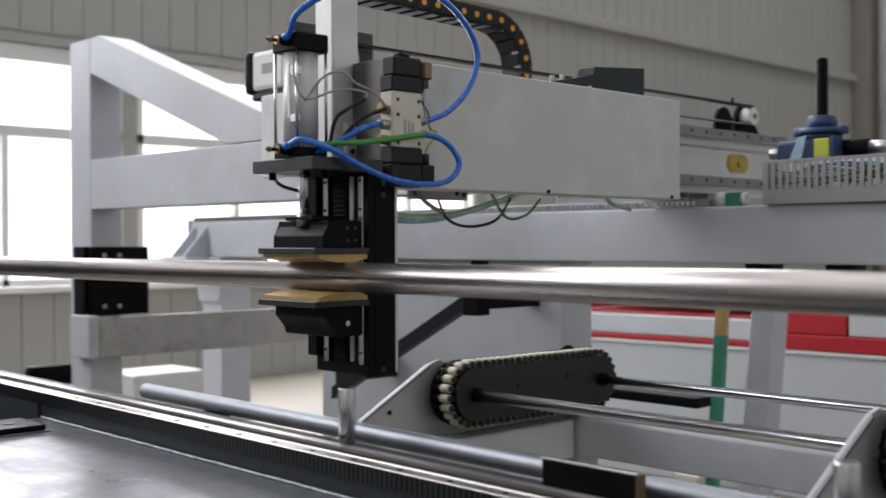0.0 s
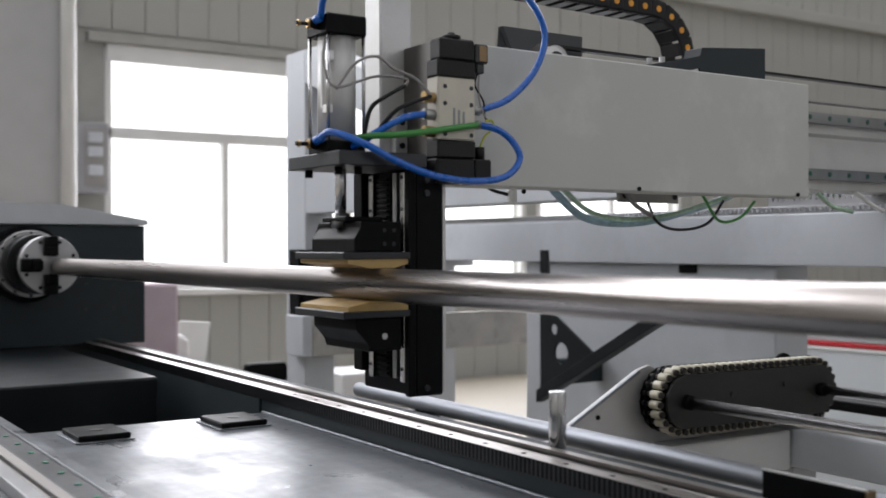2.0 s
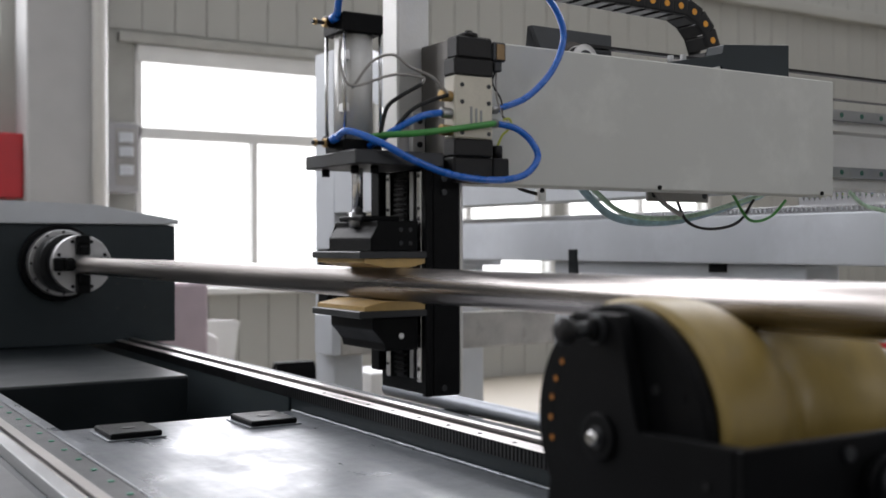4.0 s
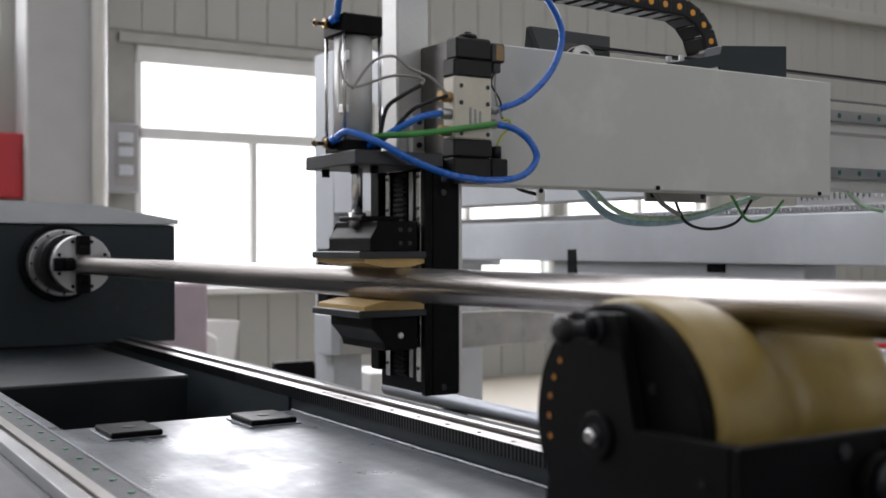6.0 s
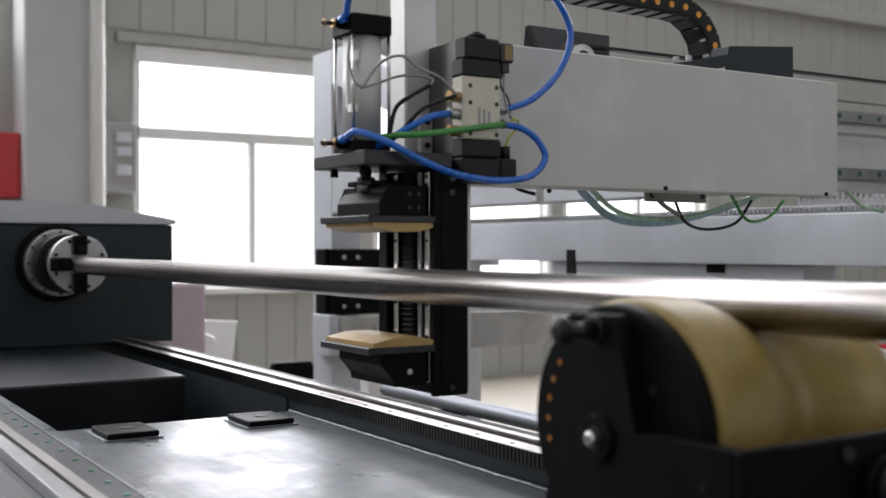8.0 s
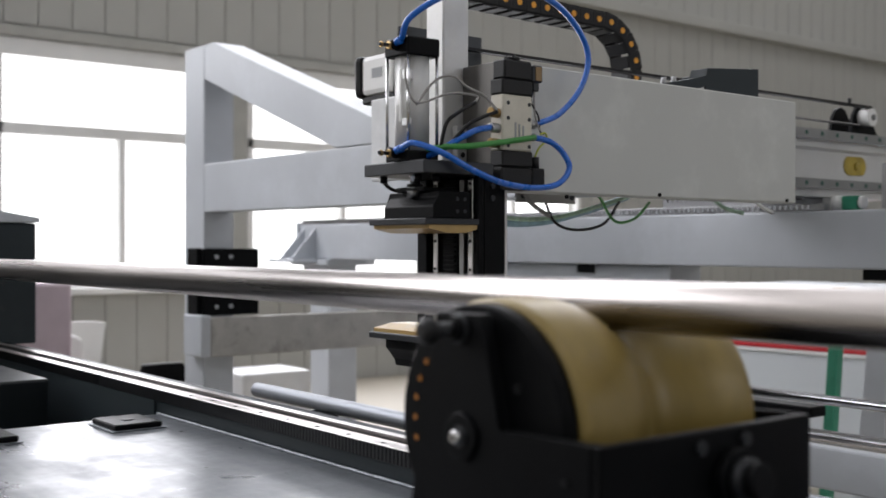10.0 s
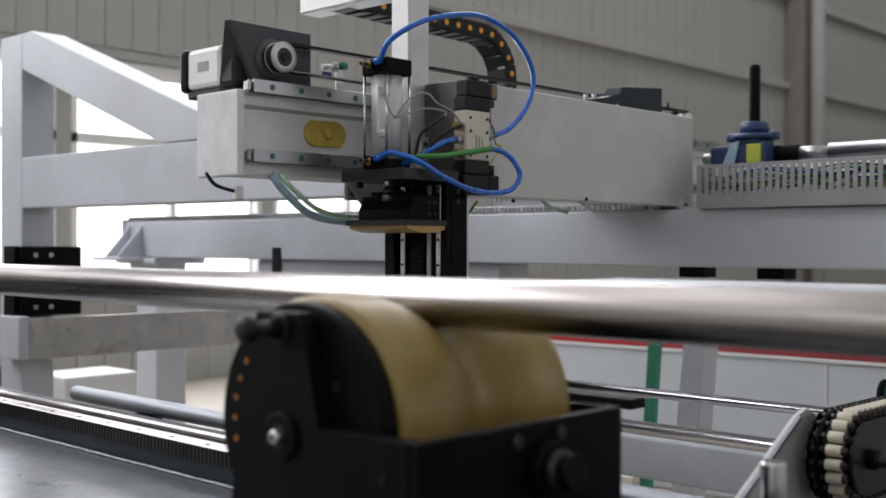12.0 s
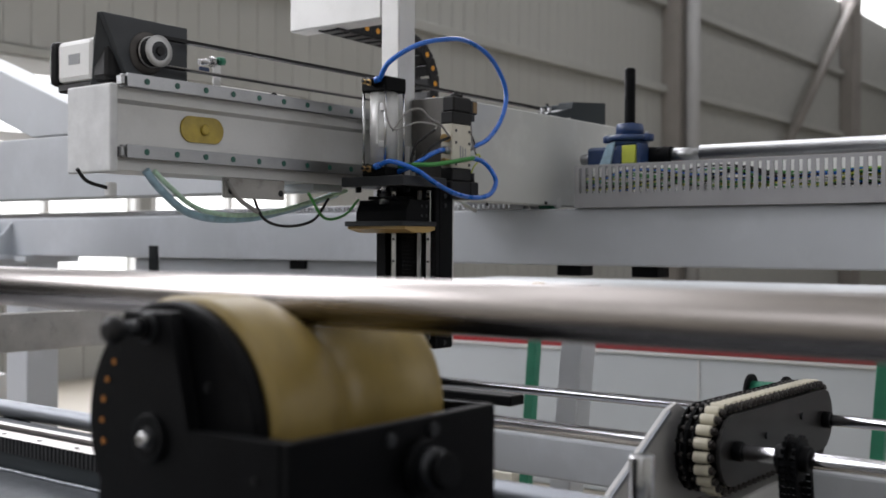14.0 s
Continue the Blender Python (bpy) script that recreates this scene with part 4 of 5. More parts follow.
    part("cable", hose([(1.40, 2.0, 1.30), (1.425, 2.0, 1.275), (1.47, 1.99, 1.262)], 0.004, 8), PLASTIC, t)
    part("cable_tip", box(1.465, 1.485, 1.98, 2.0, 1.245, 1.275, 0.003), WHITE, t)
    k = 1.056
    t.scale = (k, k, k)
    t.location = (0.05 + k * 2.35, 0.05 + k * 1.97, 1.15 + k * 0.1085)
    return t


arm()


def hanging_hoses():
    t = thing("hanging_hose", (1.9, 2.12, 1.2), "pale blue and green hoses hanging below the arm", "hose")
    part("blue_hose", hose([(1.62, 2.06, 1.31), (1.66, 2.06, 1.27), (1.75, 2.08, 1.222), (1.88, 2.12, 1.207), (2.05, 2.16, 1.215), (2.25, 2.2, 1.25), (2.40, 2.2, 1.29)], 0.0095, 12), SLEEVEBLUE, t)
    part("green_hose", hose([(1.635, 2.05, 1.31), (1.68, 2.05, 1.275), (1.77, 2.07, 1.232), (1.90, 2.10, 1.217), (2.08, 2.14, 1.228), (2.27, 2.18, 1.262), (2.42, 2.18, 1.30)], 0.006, 10), SLEEVE, t)
    part("black_cable", hose([(1.98, 2.10, 1.27), (2.02, 2.10, 1.21), (2.10, 2.10, 1.192), (2.20, 2.10, 1.21), (2.26, 2.10, 1.27)], 0.004, 8), PLASTIC, t)
    part("grey_cable", hose([(1.86, 2.06, 1.30), (1.90, 2.06, 1.255), (1.96, 2.06, 1.225)], 0.006, 8), GREY_WIRE, t)
    part("green_cable", hose([(2.14, 2.06, 1.28), (2.2, 2.06, 1.216), (2.3, 2.08, 1.225), (2.36, 2.08, 1.27)], 0.004, 8), GREEN, t)
    part("green_cable", hose([(2.62, 2.08, 1.30), (2.66, 2.06, 1.262), (2.70, 2.02, 1.245)], 0.006, 8), SLEEVE, t)
    part("white_cable", hose([(2.78, 2.08, 1.31), (2.84, 2.06, 1.27), (2.87, 2.04, 1.25)], 0.006, 8), WHITE, t)
    return t


hanging_hoses()


# ---- telescopic gripper carriage (x = 0 is the face of its column) ----
GX = 1.505


def carriage():
    t = thing("gripper_carriage", (0, 1.80, 0.87), "black pneumatic gripper on a sliding grey cover", "gripper")
    part("cover", box(0.10, 1.196, 1.850, 1.925, 1.270, 1.552, 0.003), PANEL, t, "large plain grey sheet metal cover")
    part("slide_block", box(0.15, 0.30, 1.9255, 2.030, 1.33, 1.50, 0.002), DULLSTEEL, t)
    part("slide_block", box(0.85, 1.0, 1.9255, 2.030, 1.33, 1.50, 0.002), DULLSTEEL, t)
    bolts(t, [(0.30, 1.8495, 1.262), (0.62, 1.8495, 1.276), (1.15, 1.8495, 1.276)], (0, -1, 0), 0.005, 0.004, BLACK)
    part("belt_clamp", prism([(0.70, 1.5525), (0.70, 1.565), (0.80, 1.584), (0.868, 1.598), (0.874, 1.621), (1.096, 1.640), (1.096, 1.5525), (0.872, 1.5525), (0.866, 1.573), (0.80, 1.5525)], "y", 1.902, 1.958, 0.002), DARK, t, "slate-painted sloping belt clamp")
    part("clamp_insert", prism([(0.806, 1.5527), (0.864, 1.5715), (0.869, 1.5527)], "y", 1.906, 1.954), ALU, t, "pale wedge under the clamp")
    part("clamp_end", box(1.062, 1.098, 1.9585, 2.15, 1.568, 1.642, 0.003), DARK, t)
    bolts(t, [(0.73, 1.93, 1.562), (0.77, 1.93, 1.568)], (0, 0, 1), 0.007, 0.024, DULLSTEEL)
    # column
    part("column", box(0.012, 0.072, 1.800, 2.000, 0.870, 1.295, 0.003), BLACK, t)
    part("column_edge", box(0.0725, 0.080, 1.803, 1.997, 0.875, 1.30, 0.001), ALUWHITE, t)
    part("lip", box(-0.004, 0.012, 1.800, 1.815, 0.870, 1.295, 0.002), BLACK, t)
    part("lip", box(-0.012, 0.012, 1.966, 2.000, 0.905, 1.295, 0.002), BLACK, t)
    for y in (1.826, 1.945):
        part("guide_rail", box(-0.004, 0.012, y - 0.0075, y + 0.0075, 0.895, 1.290, 0.0015), STEEL, t, "steel guide rail")
        first = part("rail_bolt", rod((-0.0045, y, 0.92), (-0.0055, y, 0.92), 0.0035, 8), PLASTIC, t)
        copies(first, t, [(0, 0, 0.06 * k) for k in range(1, 7)])
    bm = box(-0.002, 0.012, 1.872, 1.915, 0.90, 1.290, 0.001)
    for k in range(38):
        z = 0.905 + k * 0.010
        box(-0.008, -0.002, 1.874, 1.913, z, z + 0.005, 0.0008, bm)
    part("rack", bm, BLACK, t)
    part("side_strip", box(-0.001, 0.012, 1.852, 1.866, 0.90, 1.290, 0.001), DULLSTEEL, t)
    bolts(t, [(0.035, 1.7995, z) for z in (0.885, 1.25, 1.275)], (0, -1, 0), 0.006, 0.003, GUNMETAL)
    bolts(t, [(0.0805, 1.83, z) for z in (1.13, 1.245)], (1, 0, 0), 0.008, 0.008, BLACK)
    # head plates
    hp = part("head_plate", box(-0.154, 0.030, 1.79, 2.000, 1.296, 1.322, 0.002), GUNMETAL, t)
    bolts(hp, [(-0.13, 1.84, 1.2955), (-0.13, 1.96, 1.2955), (-0.10, 1.82, 1.2955)], (0, 0, -1), 0.008, 0.014, BLACK)
    part("valve_plate", box(0.074, 0.0995, 1.8305, 1.947, 1.3225, 1.546, 0.002), BRUSHED, t, "brushed steel mounting plate")
    fb = part("foot_bracket", box(0.044, 0.0735, 1.930, 1.947, 1.3225, 1.414, 0.002), ALU, t, "small aluminium angle bracket")
    bolts(fb, [(0.060, 1.9298, z) for z in (1.350, 1.396)], (0, -1, 0), 0.006, 0.003, PLASTIC)
    part("back_plate", box(0.031, 0.0995, 1.8305, 1.947, 1.301, 1.322, 0.002), GUNMETAL, t)
    # cylinder
    cx, cy = -0.103, 1.897
    cyl = part("cylinder", rod((cx, cy, 1.345), (cx, cy, 1.542), 0.036, 48), ALUWHITE, t, "brushed aluminium pneumatic cylinder")
    part("cap", box(cx - 0.040, cx + 0.040, cy - 0.040, cy + 0.040, 1.3225, 1.346, 0.003), BLACK, cyl)
    part("cap", box(cx - 0.042, cx + 0.042, cy - 0.042, cy + 0.042, 1.541, 1.579, 0.003), BLACK, cyl)
    for dx in (-0.037, 0.037):
        for dy in (-0.037, 0.037):
            part("tie_rod", rod((cx + dx, cy + dy, 1.345), (cx + dx, cy + dy, 1.542), 0.0035, 10), STEEL, cyl)
    part("sensor_clip", box(cx - 0.040, cx - 0.026, cy - 0.040, cy - 0.018, 1.490, 1.512, 0.002), ALU, cyl)
    part("sensor_clip", box(cx - 0.038, cx - 0.026, cy - 0.036, cy - 0.014, 1.395, 1.412, 0.002), ALU, cyl)
    part("sensor", box(cx - 0.037, cx - 0.032, cy - 0.012, cy - 0.004, 1.405, 1.515, 0.001), WHITE, cyl)
    for z in (1.340, 1.562):
        f = part("fitting", rod((cx - 0.040, cy, z), (cx - 0.062, cy, z), 0.0085, 6), BRASS, t, "brass hose fitting")
        part("fitting_body", rod((cx - 0.050, cy - 0.014, z - 0.002), (cx - 0.050, cy + 0.014, z + 0.006), 0.0095, 16), BLACK, f)
        part("fitting_screw", rod((cx - 0.062, cy, z), (cx - 0.085, cy, z), 0.004, 10), GUNMETAL, f)
        part("fitting_nut", rod((cx - 0.076, cy, z), (cx - 0.081, cy, z), 0.0065, 6), BRASS, f)
        part("hose_collar", rod((cx - 0.050, cy - 0.012, z + 0.005), (cx - 0.046, cy - 0.028, z + 0.010), 0.0085, 16), BLUE, f)
    # upright profile with the chain bearer
    part("upright", box(0.022, 0.0955, 1.95, 2.014, 1.301, 1.90, 0.004), ALUWHITE, t, "pale aluminium upright")
    part("top_bar", box(0.022, 0.0955, 2.0145, 2.37, 1.772, 1.90, 0.004), ALUWHITE, t)
    # valve
    fy = 1.790
    v = part("valve", box(0.054, 0.140, fy, fy + 0.040, 1.352, 1.470, 0.003), CREAM, t, "cream solenoid valve with brass fittings")
    part("valve_top", box(0.053, 0.141, fy - 0.001, fy + 0.040, 1.4705, 1.503, 0.003), PLASTIC, v)
    part("coil", box(0.060, 0.140, fy, fy + 0.040, 1.5035, 1.545, 0.004), PLASTIC, v)
    part("coil_cap", rod((0.098, fy + 0.02, 1.545), (0.098, fy + 0.02, 1.553), 0.018, 20, bevel=0.002), PLASTIC, v)
    part("coil_nut", rod((0.098, fy + 0.02, 1.553), (0.098, fy + 0.02, 1.558), 0.008, 6), PLASTIC, v)
    part("plug", box(0.1415, 0.173, fy + 0.002, fy + 0.034, 1.503, 1.540, 0.003), GUNMETAL, v)
    part("plug_face", box(0.150, 0.168, fy + 0.0005, fy + 0.002, 1.506, 1.536, 0.001), BRASSDARK, v)
    part("plug_clip", box(0.148, 0.166, fy + 0.006, fy + 0.03, 1.484, 1.5028, 0.002), GUNMETAL, v)
    part("valve_base", box(0.053, 0.141, fy - 0.001, fy + 0.040, 1.318, 1.3515, 0.003), PLASTIC, v)
    part("coil", box(0.052, 0.140, fy, fy + 0.040, 1.268, 1.3175, 0.004), PLASTIC, v)
    part("plug", box(0.1415, 0.180, fy + 0.002, fy + 0.034, 1.280, 1.318, 0.003), PLASTIC, v)
    part("plug_knob", rod((0.160, fy + 0.015, 1.318), (0.160, fy + 0.015, 1.342), 0.010, 14), PLASTIC, v)
    for k in range(3):
        part("print_bar", box(0.088 + 0.011 * k, 0.093 + 0.011 * k, fy - 0.0008, fy - 0.0001, 1.372 + 0.004 * k, 1.412 - 0.003 * k, 0), LABEL, v)
        part("print_bar", box(0.066 + 0.014 * k, 0.072 + 0.014 * k, fy + 0.0282, fy + 0.0288, 1.29, 1.30, 0), LABEL, v)
    for z, m in ((1.430, BRASS), (1.398, DULLSTEEL), (1.366, BRASS)):
        part("port", rod((0.0535, fy + 0.014, z), (0.030, fy + 0.012, z), 0.0105, 16, bevel=0.001), m, v)
    for z in (1.412, 1.385):
        part("port", rod((0.1405, fy + 0.014, z), (0.158, fy + 0.012, z), 0.009, 6), DULLSTEEL, v)
    bolts(v, [(x, fy - 0.0002, z) for x in (0.070, 0.130) for z in (1.362, 1.42, 1.452)], (0, -1, 0), 0.0045, 0.001, GUNMETAL)
    # hoses and wires
    part("air_hose", hose([(cx - 0.048, cy - 0.028, 1.572), (-0.152, 1.835, 1.612), (-0.081, 1.80, 1.661), (0.029, 1.79, 1.690), (0.119, 1.79, 1.698), (0.214, 1.79, 1.676), (0.283, 1.79, 1.626), (0.310, 1.79, 1.568), (0.283, 1.79, 1.498), (0.224, 1.795, 1.440), (0.156, fy + 0.012, 1.412)], 0.0066, 12, 12), BLUE, t, "glossy blue air hose")
    part("air_hose", hose([(cx - 0.048, cy - 0.028, 1.350), (-0.148, 1.83, 1.357), (-0.112, 1.78, 1.335), (-0.047, 1.765, 1.303), (0.034, 1.76, 1.279), (0.125, 1.76, 1.273), (0.196, 1.765, 1.286), (0.231, 1.77, 1.320), (0.222, 1.78, 1.353), (0.194, 1.79, 1.376), (0.156, fy + 0.012, 1.385)], 0.0066, 12, 12), BLUE, t, "glossy blue air hose")
    part("air_hose", hose([(0.030, fy + 0.012, 1.398), (-0.018, 1.795, 1.387), (-0.064, 1.81, 1.361), (-0.082, 1.83, 1.345), (-0.09, 1.86, 1.335)], 0.0066, 12), BLUE, t)
    part("green_hose", hose([(0.138, 1.781, 1.382), (0.042, 1.781, 1.366), (-0.040, 1.785, 1.354), (-0.082, 1.815, 1.352), (-0.10, 1.85, 1.349)], 0.0062, 12), GREEN, t)
    part("sensor_wire", hose([(-0.150, 1.855, 1.53), (-0.156, 1.845, 1.48), (-0.140, 1.83, 1.439), (-0.063, 1.82, 1.463), (-0.013, 1.797, 1.460), (-0.012, 1.797, 1.447)], 0.0027, 6), GREY_WIRE, t)
    part("sensor_wire", hose([(-0.135, 1.84, 1.436), (-0.104, 1.82, 1.484), (-0.072, 1.80, 1.496), (-0.039, 1.795, 1.476), (0.007, 1.793, 1.461), (0.038, 1.788, 1.432)], 0.0027, 6), GREY_WIRE, t)
    part("black_wire", hose([(-0.088, 1.82, 1.350), (-0.080, 1.81, 1.400), (-0.056, 1.80, 1.423), (-0.014, 1.797, 1.447)], 0.004, 8), PLASTIC, t)
    part("black_wire", hose([(-0.071, 1.82, 1.350), (-0.039, 1.795, 1.396), (-0.001, 1.793, 1.416), (0.038, 1.788, 1.430)], 0.004, 8), PLASTIC, t)
    for k, m in enumerate((PLASTIC, GREY_WIRE)):
        part("coil_wire", hose([(0.155 + 0.004 * k, fy + 0.015, 1.485), (0.150 + 0.008 * (k - 0.5), fy + 0.01, 1.46), (0.160 - 0.009 * (k - 0.5), fy + 0.008, 1.43), (0.165, fy + 0.004, 1.40), (0.175, fy + 0.002, 1.392)], 0.002, 6), m, t)
    part("coil_wire", hose([(0.160, fy + 0.015, 1.340), (0.168, fy + 0.01, 1.362), (0.185, fy + 0.004, 1.380), (0.178, fy, 1.394), (0.165, fy + 0.002, 1.392)], 0.0022, 6), YELLOW_WIRE, t)
    return t


carriage_thing = carriage()


def upper_jaw():
    j = part("upper_jaw", box(-0.141, 0.0, 1.80, 2.0, 1.127, 1.140, 0.0015), GUNMETAL, carriage_thing)
    part("pad", prism([(-0.130, 1.127), (-0.130, 1.1195), (-0.085, 1.1105), (-0.035, 1.1105), (-0.004, 1.118), (-0.004, 1.127)], "y", 1.803, 1.997), PAD, j, "amber plastic gripping pad")
    part("carrier", prism([(-0.112, 1.1405), (-0.112, 1.165), (-0.098, 1.184), (-0.098, 1.196), (-0.013, 1.196), (-0.013, 1.1405)], "y", 1.812, 1.985, 0.002), BLACK, j)
    part("carrier_cap", box(-0.110, -0.03, 1.85, 1.945, 1.1965, 1.206, 0.002), BLACK, j)
    part("piston_rod", rod((-0.095, 1.897, 1.195), (-0.095, 1.897, 1.36), 0.0105, 20), CHROME, j, "chromed piston rod")
    part("rod_nut", rod((-0.095, 1.897, 1.185), (-0.095, 1.897, 1.213), 0.017, 6), DULLSTEEL, j)
    bolts(j, [(x, 1.8115, z) for x in (-0.05, -0.03) for z in (1.155, 1.18)], (0, -1, 0), 0.004, 0.0015, GUNMETAL)
    return j


def lower_jaw():
    j = part("lower_jaw", box(-0.141, 0.0, 1.80, 2.0, 1.020, 1.033, 0.0015), GUNMETAL, carriage_thing)
    part("pad", prism([(-0.130, 1.033), (-0.130, 1.0405), (-0.085, 1.0495), (-0.035, 1.0495), (-0.004, 1.042), (-0.004, 1.033)], "y", 1.803, 1.997), PAD, j, "amber plastic gripping pad")
    part("carrier", prism([(-0.108, 1.0195), (-0.108, 0.998), (-0.082, 0.972), (-0.082, 0.958), (-0.013, 0.958), (-0.013, 1.0195)], "y", 1.812, 1.985, 0.002), BLACK, j)
    bolts(j, [(-0.05, 1.8115, 0.985)], (0, -1, 0), 0.006, 0.0015, STEEL)
    return j


upper, lower = upper_jaw(), lower_jaw()


# ---- drag chain that rolls behind the arm ----
CHAIN_TOP, CHAIN_R, CHAIN_PITCH, CHAIN_LINKS = 1.785, 0.13, 0.050, 30


def chain_pose(s, face):
    """The pose of the link s metres from the carriage, when the carriage's face stands at face."""
    start, bend = face + 0.075, 2.31 + 0.5 * (face - 1.507)
    run = bend - start
    if s < run:
        return pose(start + s, 2.24, CHAIN_TOP + 0.02 * (run - s))
    if s < run + math.pi * CHAIN_R:
        a = (s - run) / CHAIN_R
        return pose(bend + CHAIN_R * math.sin(a), 2.24, CHAIN_TOP - CHAIN_R + CHAIN_R * math.cos(a), 0, math.degrees(a))
    return pose(bend - (s - run - math.pi * CHAIN_R), 2.24, CHAIN_TOP - 2 * CHAIN_R, 0, 180)


def drag_chain():
    t = thing("drag_chain", (0, 0, 0), "black plastic drag chain with orange plugs", "drag chain")
    bm = bmesh.new()
    for y in (-0.04, 0.032):
        box(-0.028, 0.028, y, y + 0.008, -0.024, 0.024, 0.006, bm)
    box(-0.017, 0.017, -0.032, 0.032, 0.019, 0.0245, 0.001, bm)
    box(-0.017, 0.017, -0.032, 0.032, -0.0245, -0.019, 0.001, bm)
    first = part("chain_link", bm, PLASTIC, t)
    dot = part("plug", rod((0, -0.0415, 0.0), (0, -0.038, 0.0), 0.0085, 14), ORANGE, first, "orange-yellow plug")
    links = [first]
    for k in range(1, CHAIN_LINKS):
        ob = new("chain_link", first.data)
        ob.parent = t
        d = new("plug", dot.data)
        d.parent = ob
        links.append(ob)
    return links


chain_links = drag_chain()


# ---- lifting support roller ----
ROLLER = (1.0, 0.998, 0.945)


def lift_roller():
    cx, cy, cz = ROLLER
    t = thing("support_roller", (cx, cy, 0.05), "amber urethane support roller in a black lifting bracket", "roller")
    x0, x1 = 0.852, 1.142
    w = x1 - x0
    prof = [(0, 0.141), (0.004, 0.146)]
    for k in range(29):
        u = 0.012 + (w - 0.024) * k / 28
        prof.append((u, 0.1465 - 0.038 * math.exp(-((u - 0.165) / 0.050) ** 2)))
    prof += [(w - 0.004, 0.1455), (w, 0.141)]
    part("roll", lathe(prof, (x0, cy, cz), (1, 0, 0), 96), URETHANE, t, "stained amber urethane roll with a groove")
    part("flange", lathe([(0, 0.1375), (0.002, 0.1405), (0.019, 0.1405), (0.021, 0.1375)], (x0 - 0.022, cy, cz), (1, 0, 0), 72), BLACK, t, "black drilled end disc")
    part("flange", lathe([(0, 0.125), (0.001, 0.128), (0.003, 0.128), (0.004, 0.125)], (x1 + 0.0005, cy, cz), (1, 0, 0), 72), BLACK, t)
    xf = x0 - 0.0222
    for k in range(30):
        a = k * math.tau / 30
        p = Vector((xf, cy + 0.116 * math.cos(a), cz + 0.116 * math.sin(a)))
        dimple = part("dimple", rod(p, p - Vector((0.0006, 0, 0)), 0.0062, 12), BLACK, t)
        # orange only on the +y half; the other holes' shade is left black
        if math.cos(a) > 0.1:
            part("dimple_wall", rod(p + Vector((-0.0006, -0.0020, 0)), p + Vector((-0.0011, -0.0020, 0)), 0.0037, 10), RUSTY, dimple, "rust-orange hole wall")
    part("disc_screw", rod((xf, cy - 0.068, cz + 0.052), (xf - 0.003, cy - 0.068, cz + 0.052), 0.005, 6), SLIPSTEEL, t)
    bracket_line = [(0.800, 0.957), (0.937, 0.952), (0.963, 1.076), (1.043, 1.075), (1.090, 0.849), (1.120, 0.70), (0.800, 0.70)]
    part("bracket", prism(bracket_line, "x", 0.807, 0.824, 0.002), BLACK, t)
    by, bz = cy - 0.004, cz - 0.005
    part("boss", rod((0.807, by, bz), (0.801, by, bz), 0.0265, 40, bevel=0.002), BLACK, t)
    part("washer", rod((0.801, by, bz), (0.7995, by, bz), 0.0125, 28), GUNMETAL, t)
    part("axle_bolt", lathe([(0, 0.0085), (0.005, 0.0085), (0.008, 0.006)], (0.7995, by, bz), (-1, 0, 0), 24), STEEL, t)
    part("bolt_socket", rod((0.7916, by, bz), (0.7912, by, bz), 0.0035, 6), PLASTIC, t)
    part("axle", rod((0.824, cy, cz), (1.147, cy, cz), 0.018, 24), DULLSTEEL, t)
    pz = 1.058
    collar = part("pin_collar", rod((0.8065, cy + 0.001, pz), (0.802, cy + 0.001, pz), 0.0165, 32, bevel=0.0015), GUNMETAL, t, "dark steel pin collar")
    part("collar_bush", rod((0.802, cy + 0.001, pz), (0.796, cy + 0.001, pz), 0.0135, 28, bevel=0.002), BLACK, collar)
    pin = part("pin", rod((0.796, cy + 0.001, pz), (0.772, cy + 0.001, pz), 0.0085, 20), GUNMETAL, t, "dark steel pin")
    part("pin_head", lathe([(0, 0.007), (0.004, 0.0125), (0.009, 0.0155), (0.015, 0.0155), (0.019, 0.012), (0.021, 0.006)], (0.773, cy + 0.001, pz), (-1, 0, 0), 28), PLASTIC, pin, "black ball knob")
    part("front_panel", box(0.807, 1.155, 0.787, 0.7995, 0.66, 0.957, 0.002), BLACK, t)
    part("side_panel", prism([(0.800, 0.957), (cy - 0.03, 0.952), (cy + 0.16, 0.86), (cy + 0.16, 0.66), (0.800, 0.66)], "x", 1.1475, 1.155, 0.002), BLACK, t)
    part("back_panel", box(0.807, 1.155, cy + 0.161, cy + 0.173, 0.66, 0.80, 0.002), BLACK, t)
    part("lift_column", box(0.86, 1.12, cy - 0.10, cy + 0.10, 0.20, 0.78, 0.004), BLACK, t)
    bolts(t, [(0.955, 0.7868, 0.940), (1.030, 0.7868, 0.942)], (0, -1, 0), 0.008, 0.005, GUNMETAL)
    bolts(t, [(0.8068, 0.835, 0.915)], (-1, 0, 0), 0.004, 0.002, PLASTIC)
    valve = part("lock_knob", rod((1.005, 0.7868, 0.905), (1.005, 0.772, 0.905), 0.031, 32, bevel=0.003), BLACK, t, "black lock knob")
    part("knob_ring", lathe([(0, 0.020), (0.002, 0.023), (0.012, 0.023), (0.014, 0.020)], (1.005, 0.772, 0.905), (0, -1, 0), 32), GUNMETAL, valve, "worn steel ring")
    part("knob_cap", rod((1.005, 0.758, 0.903), (1.005, 0.744, 0.905), 0.020, 28, bevel=0.002), BLACK, valve)
    return t


roller_thing = lift_roller()


# ---- far machines and clutter ----
MACHINE = material("pale_machine_paint", (0.50, 0.53, 0.55), 0.45, vary=0.03, scale=3)


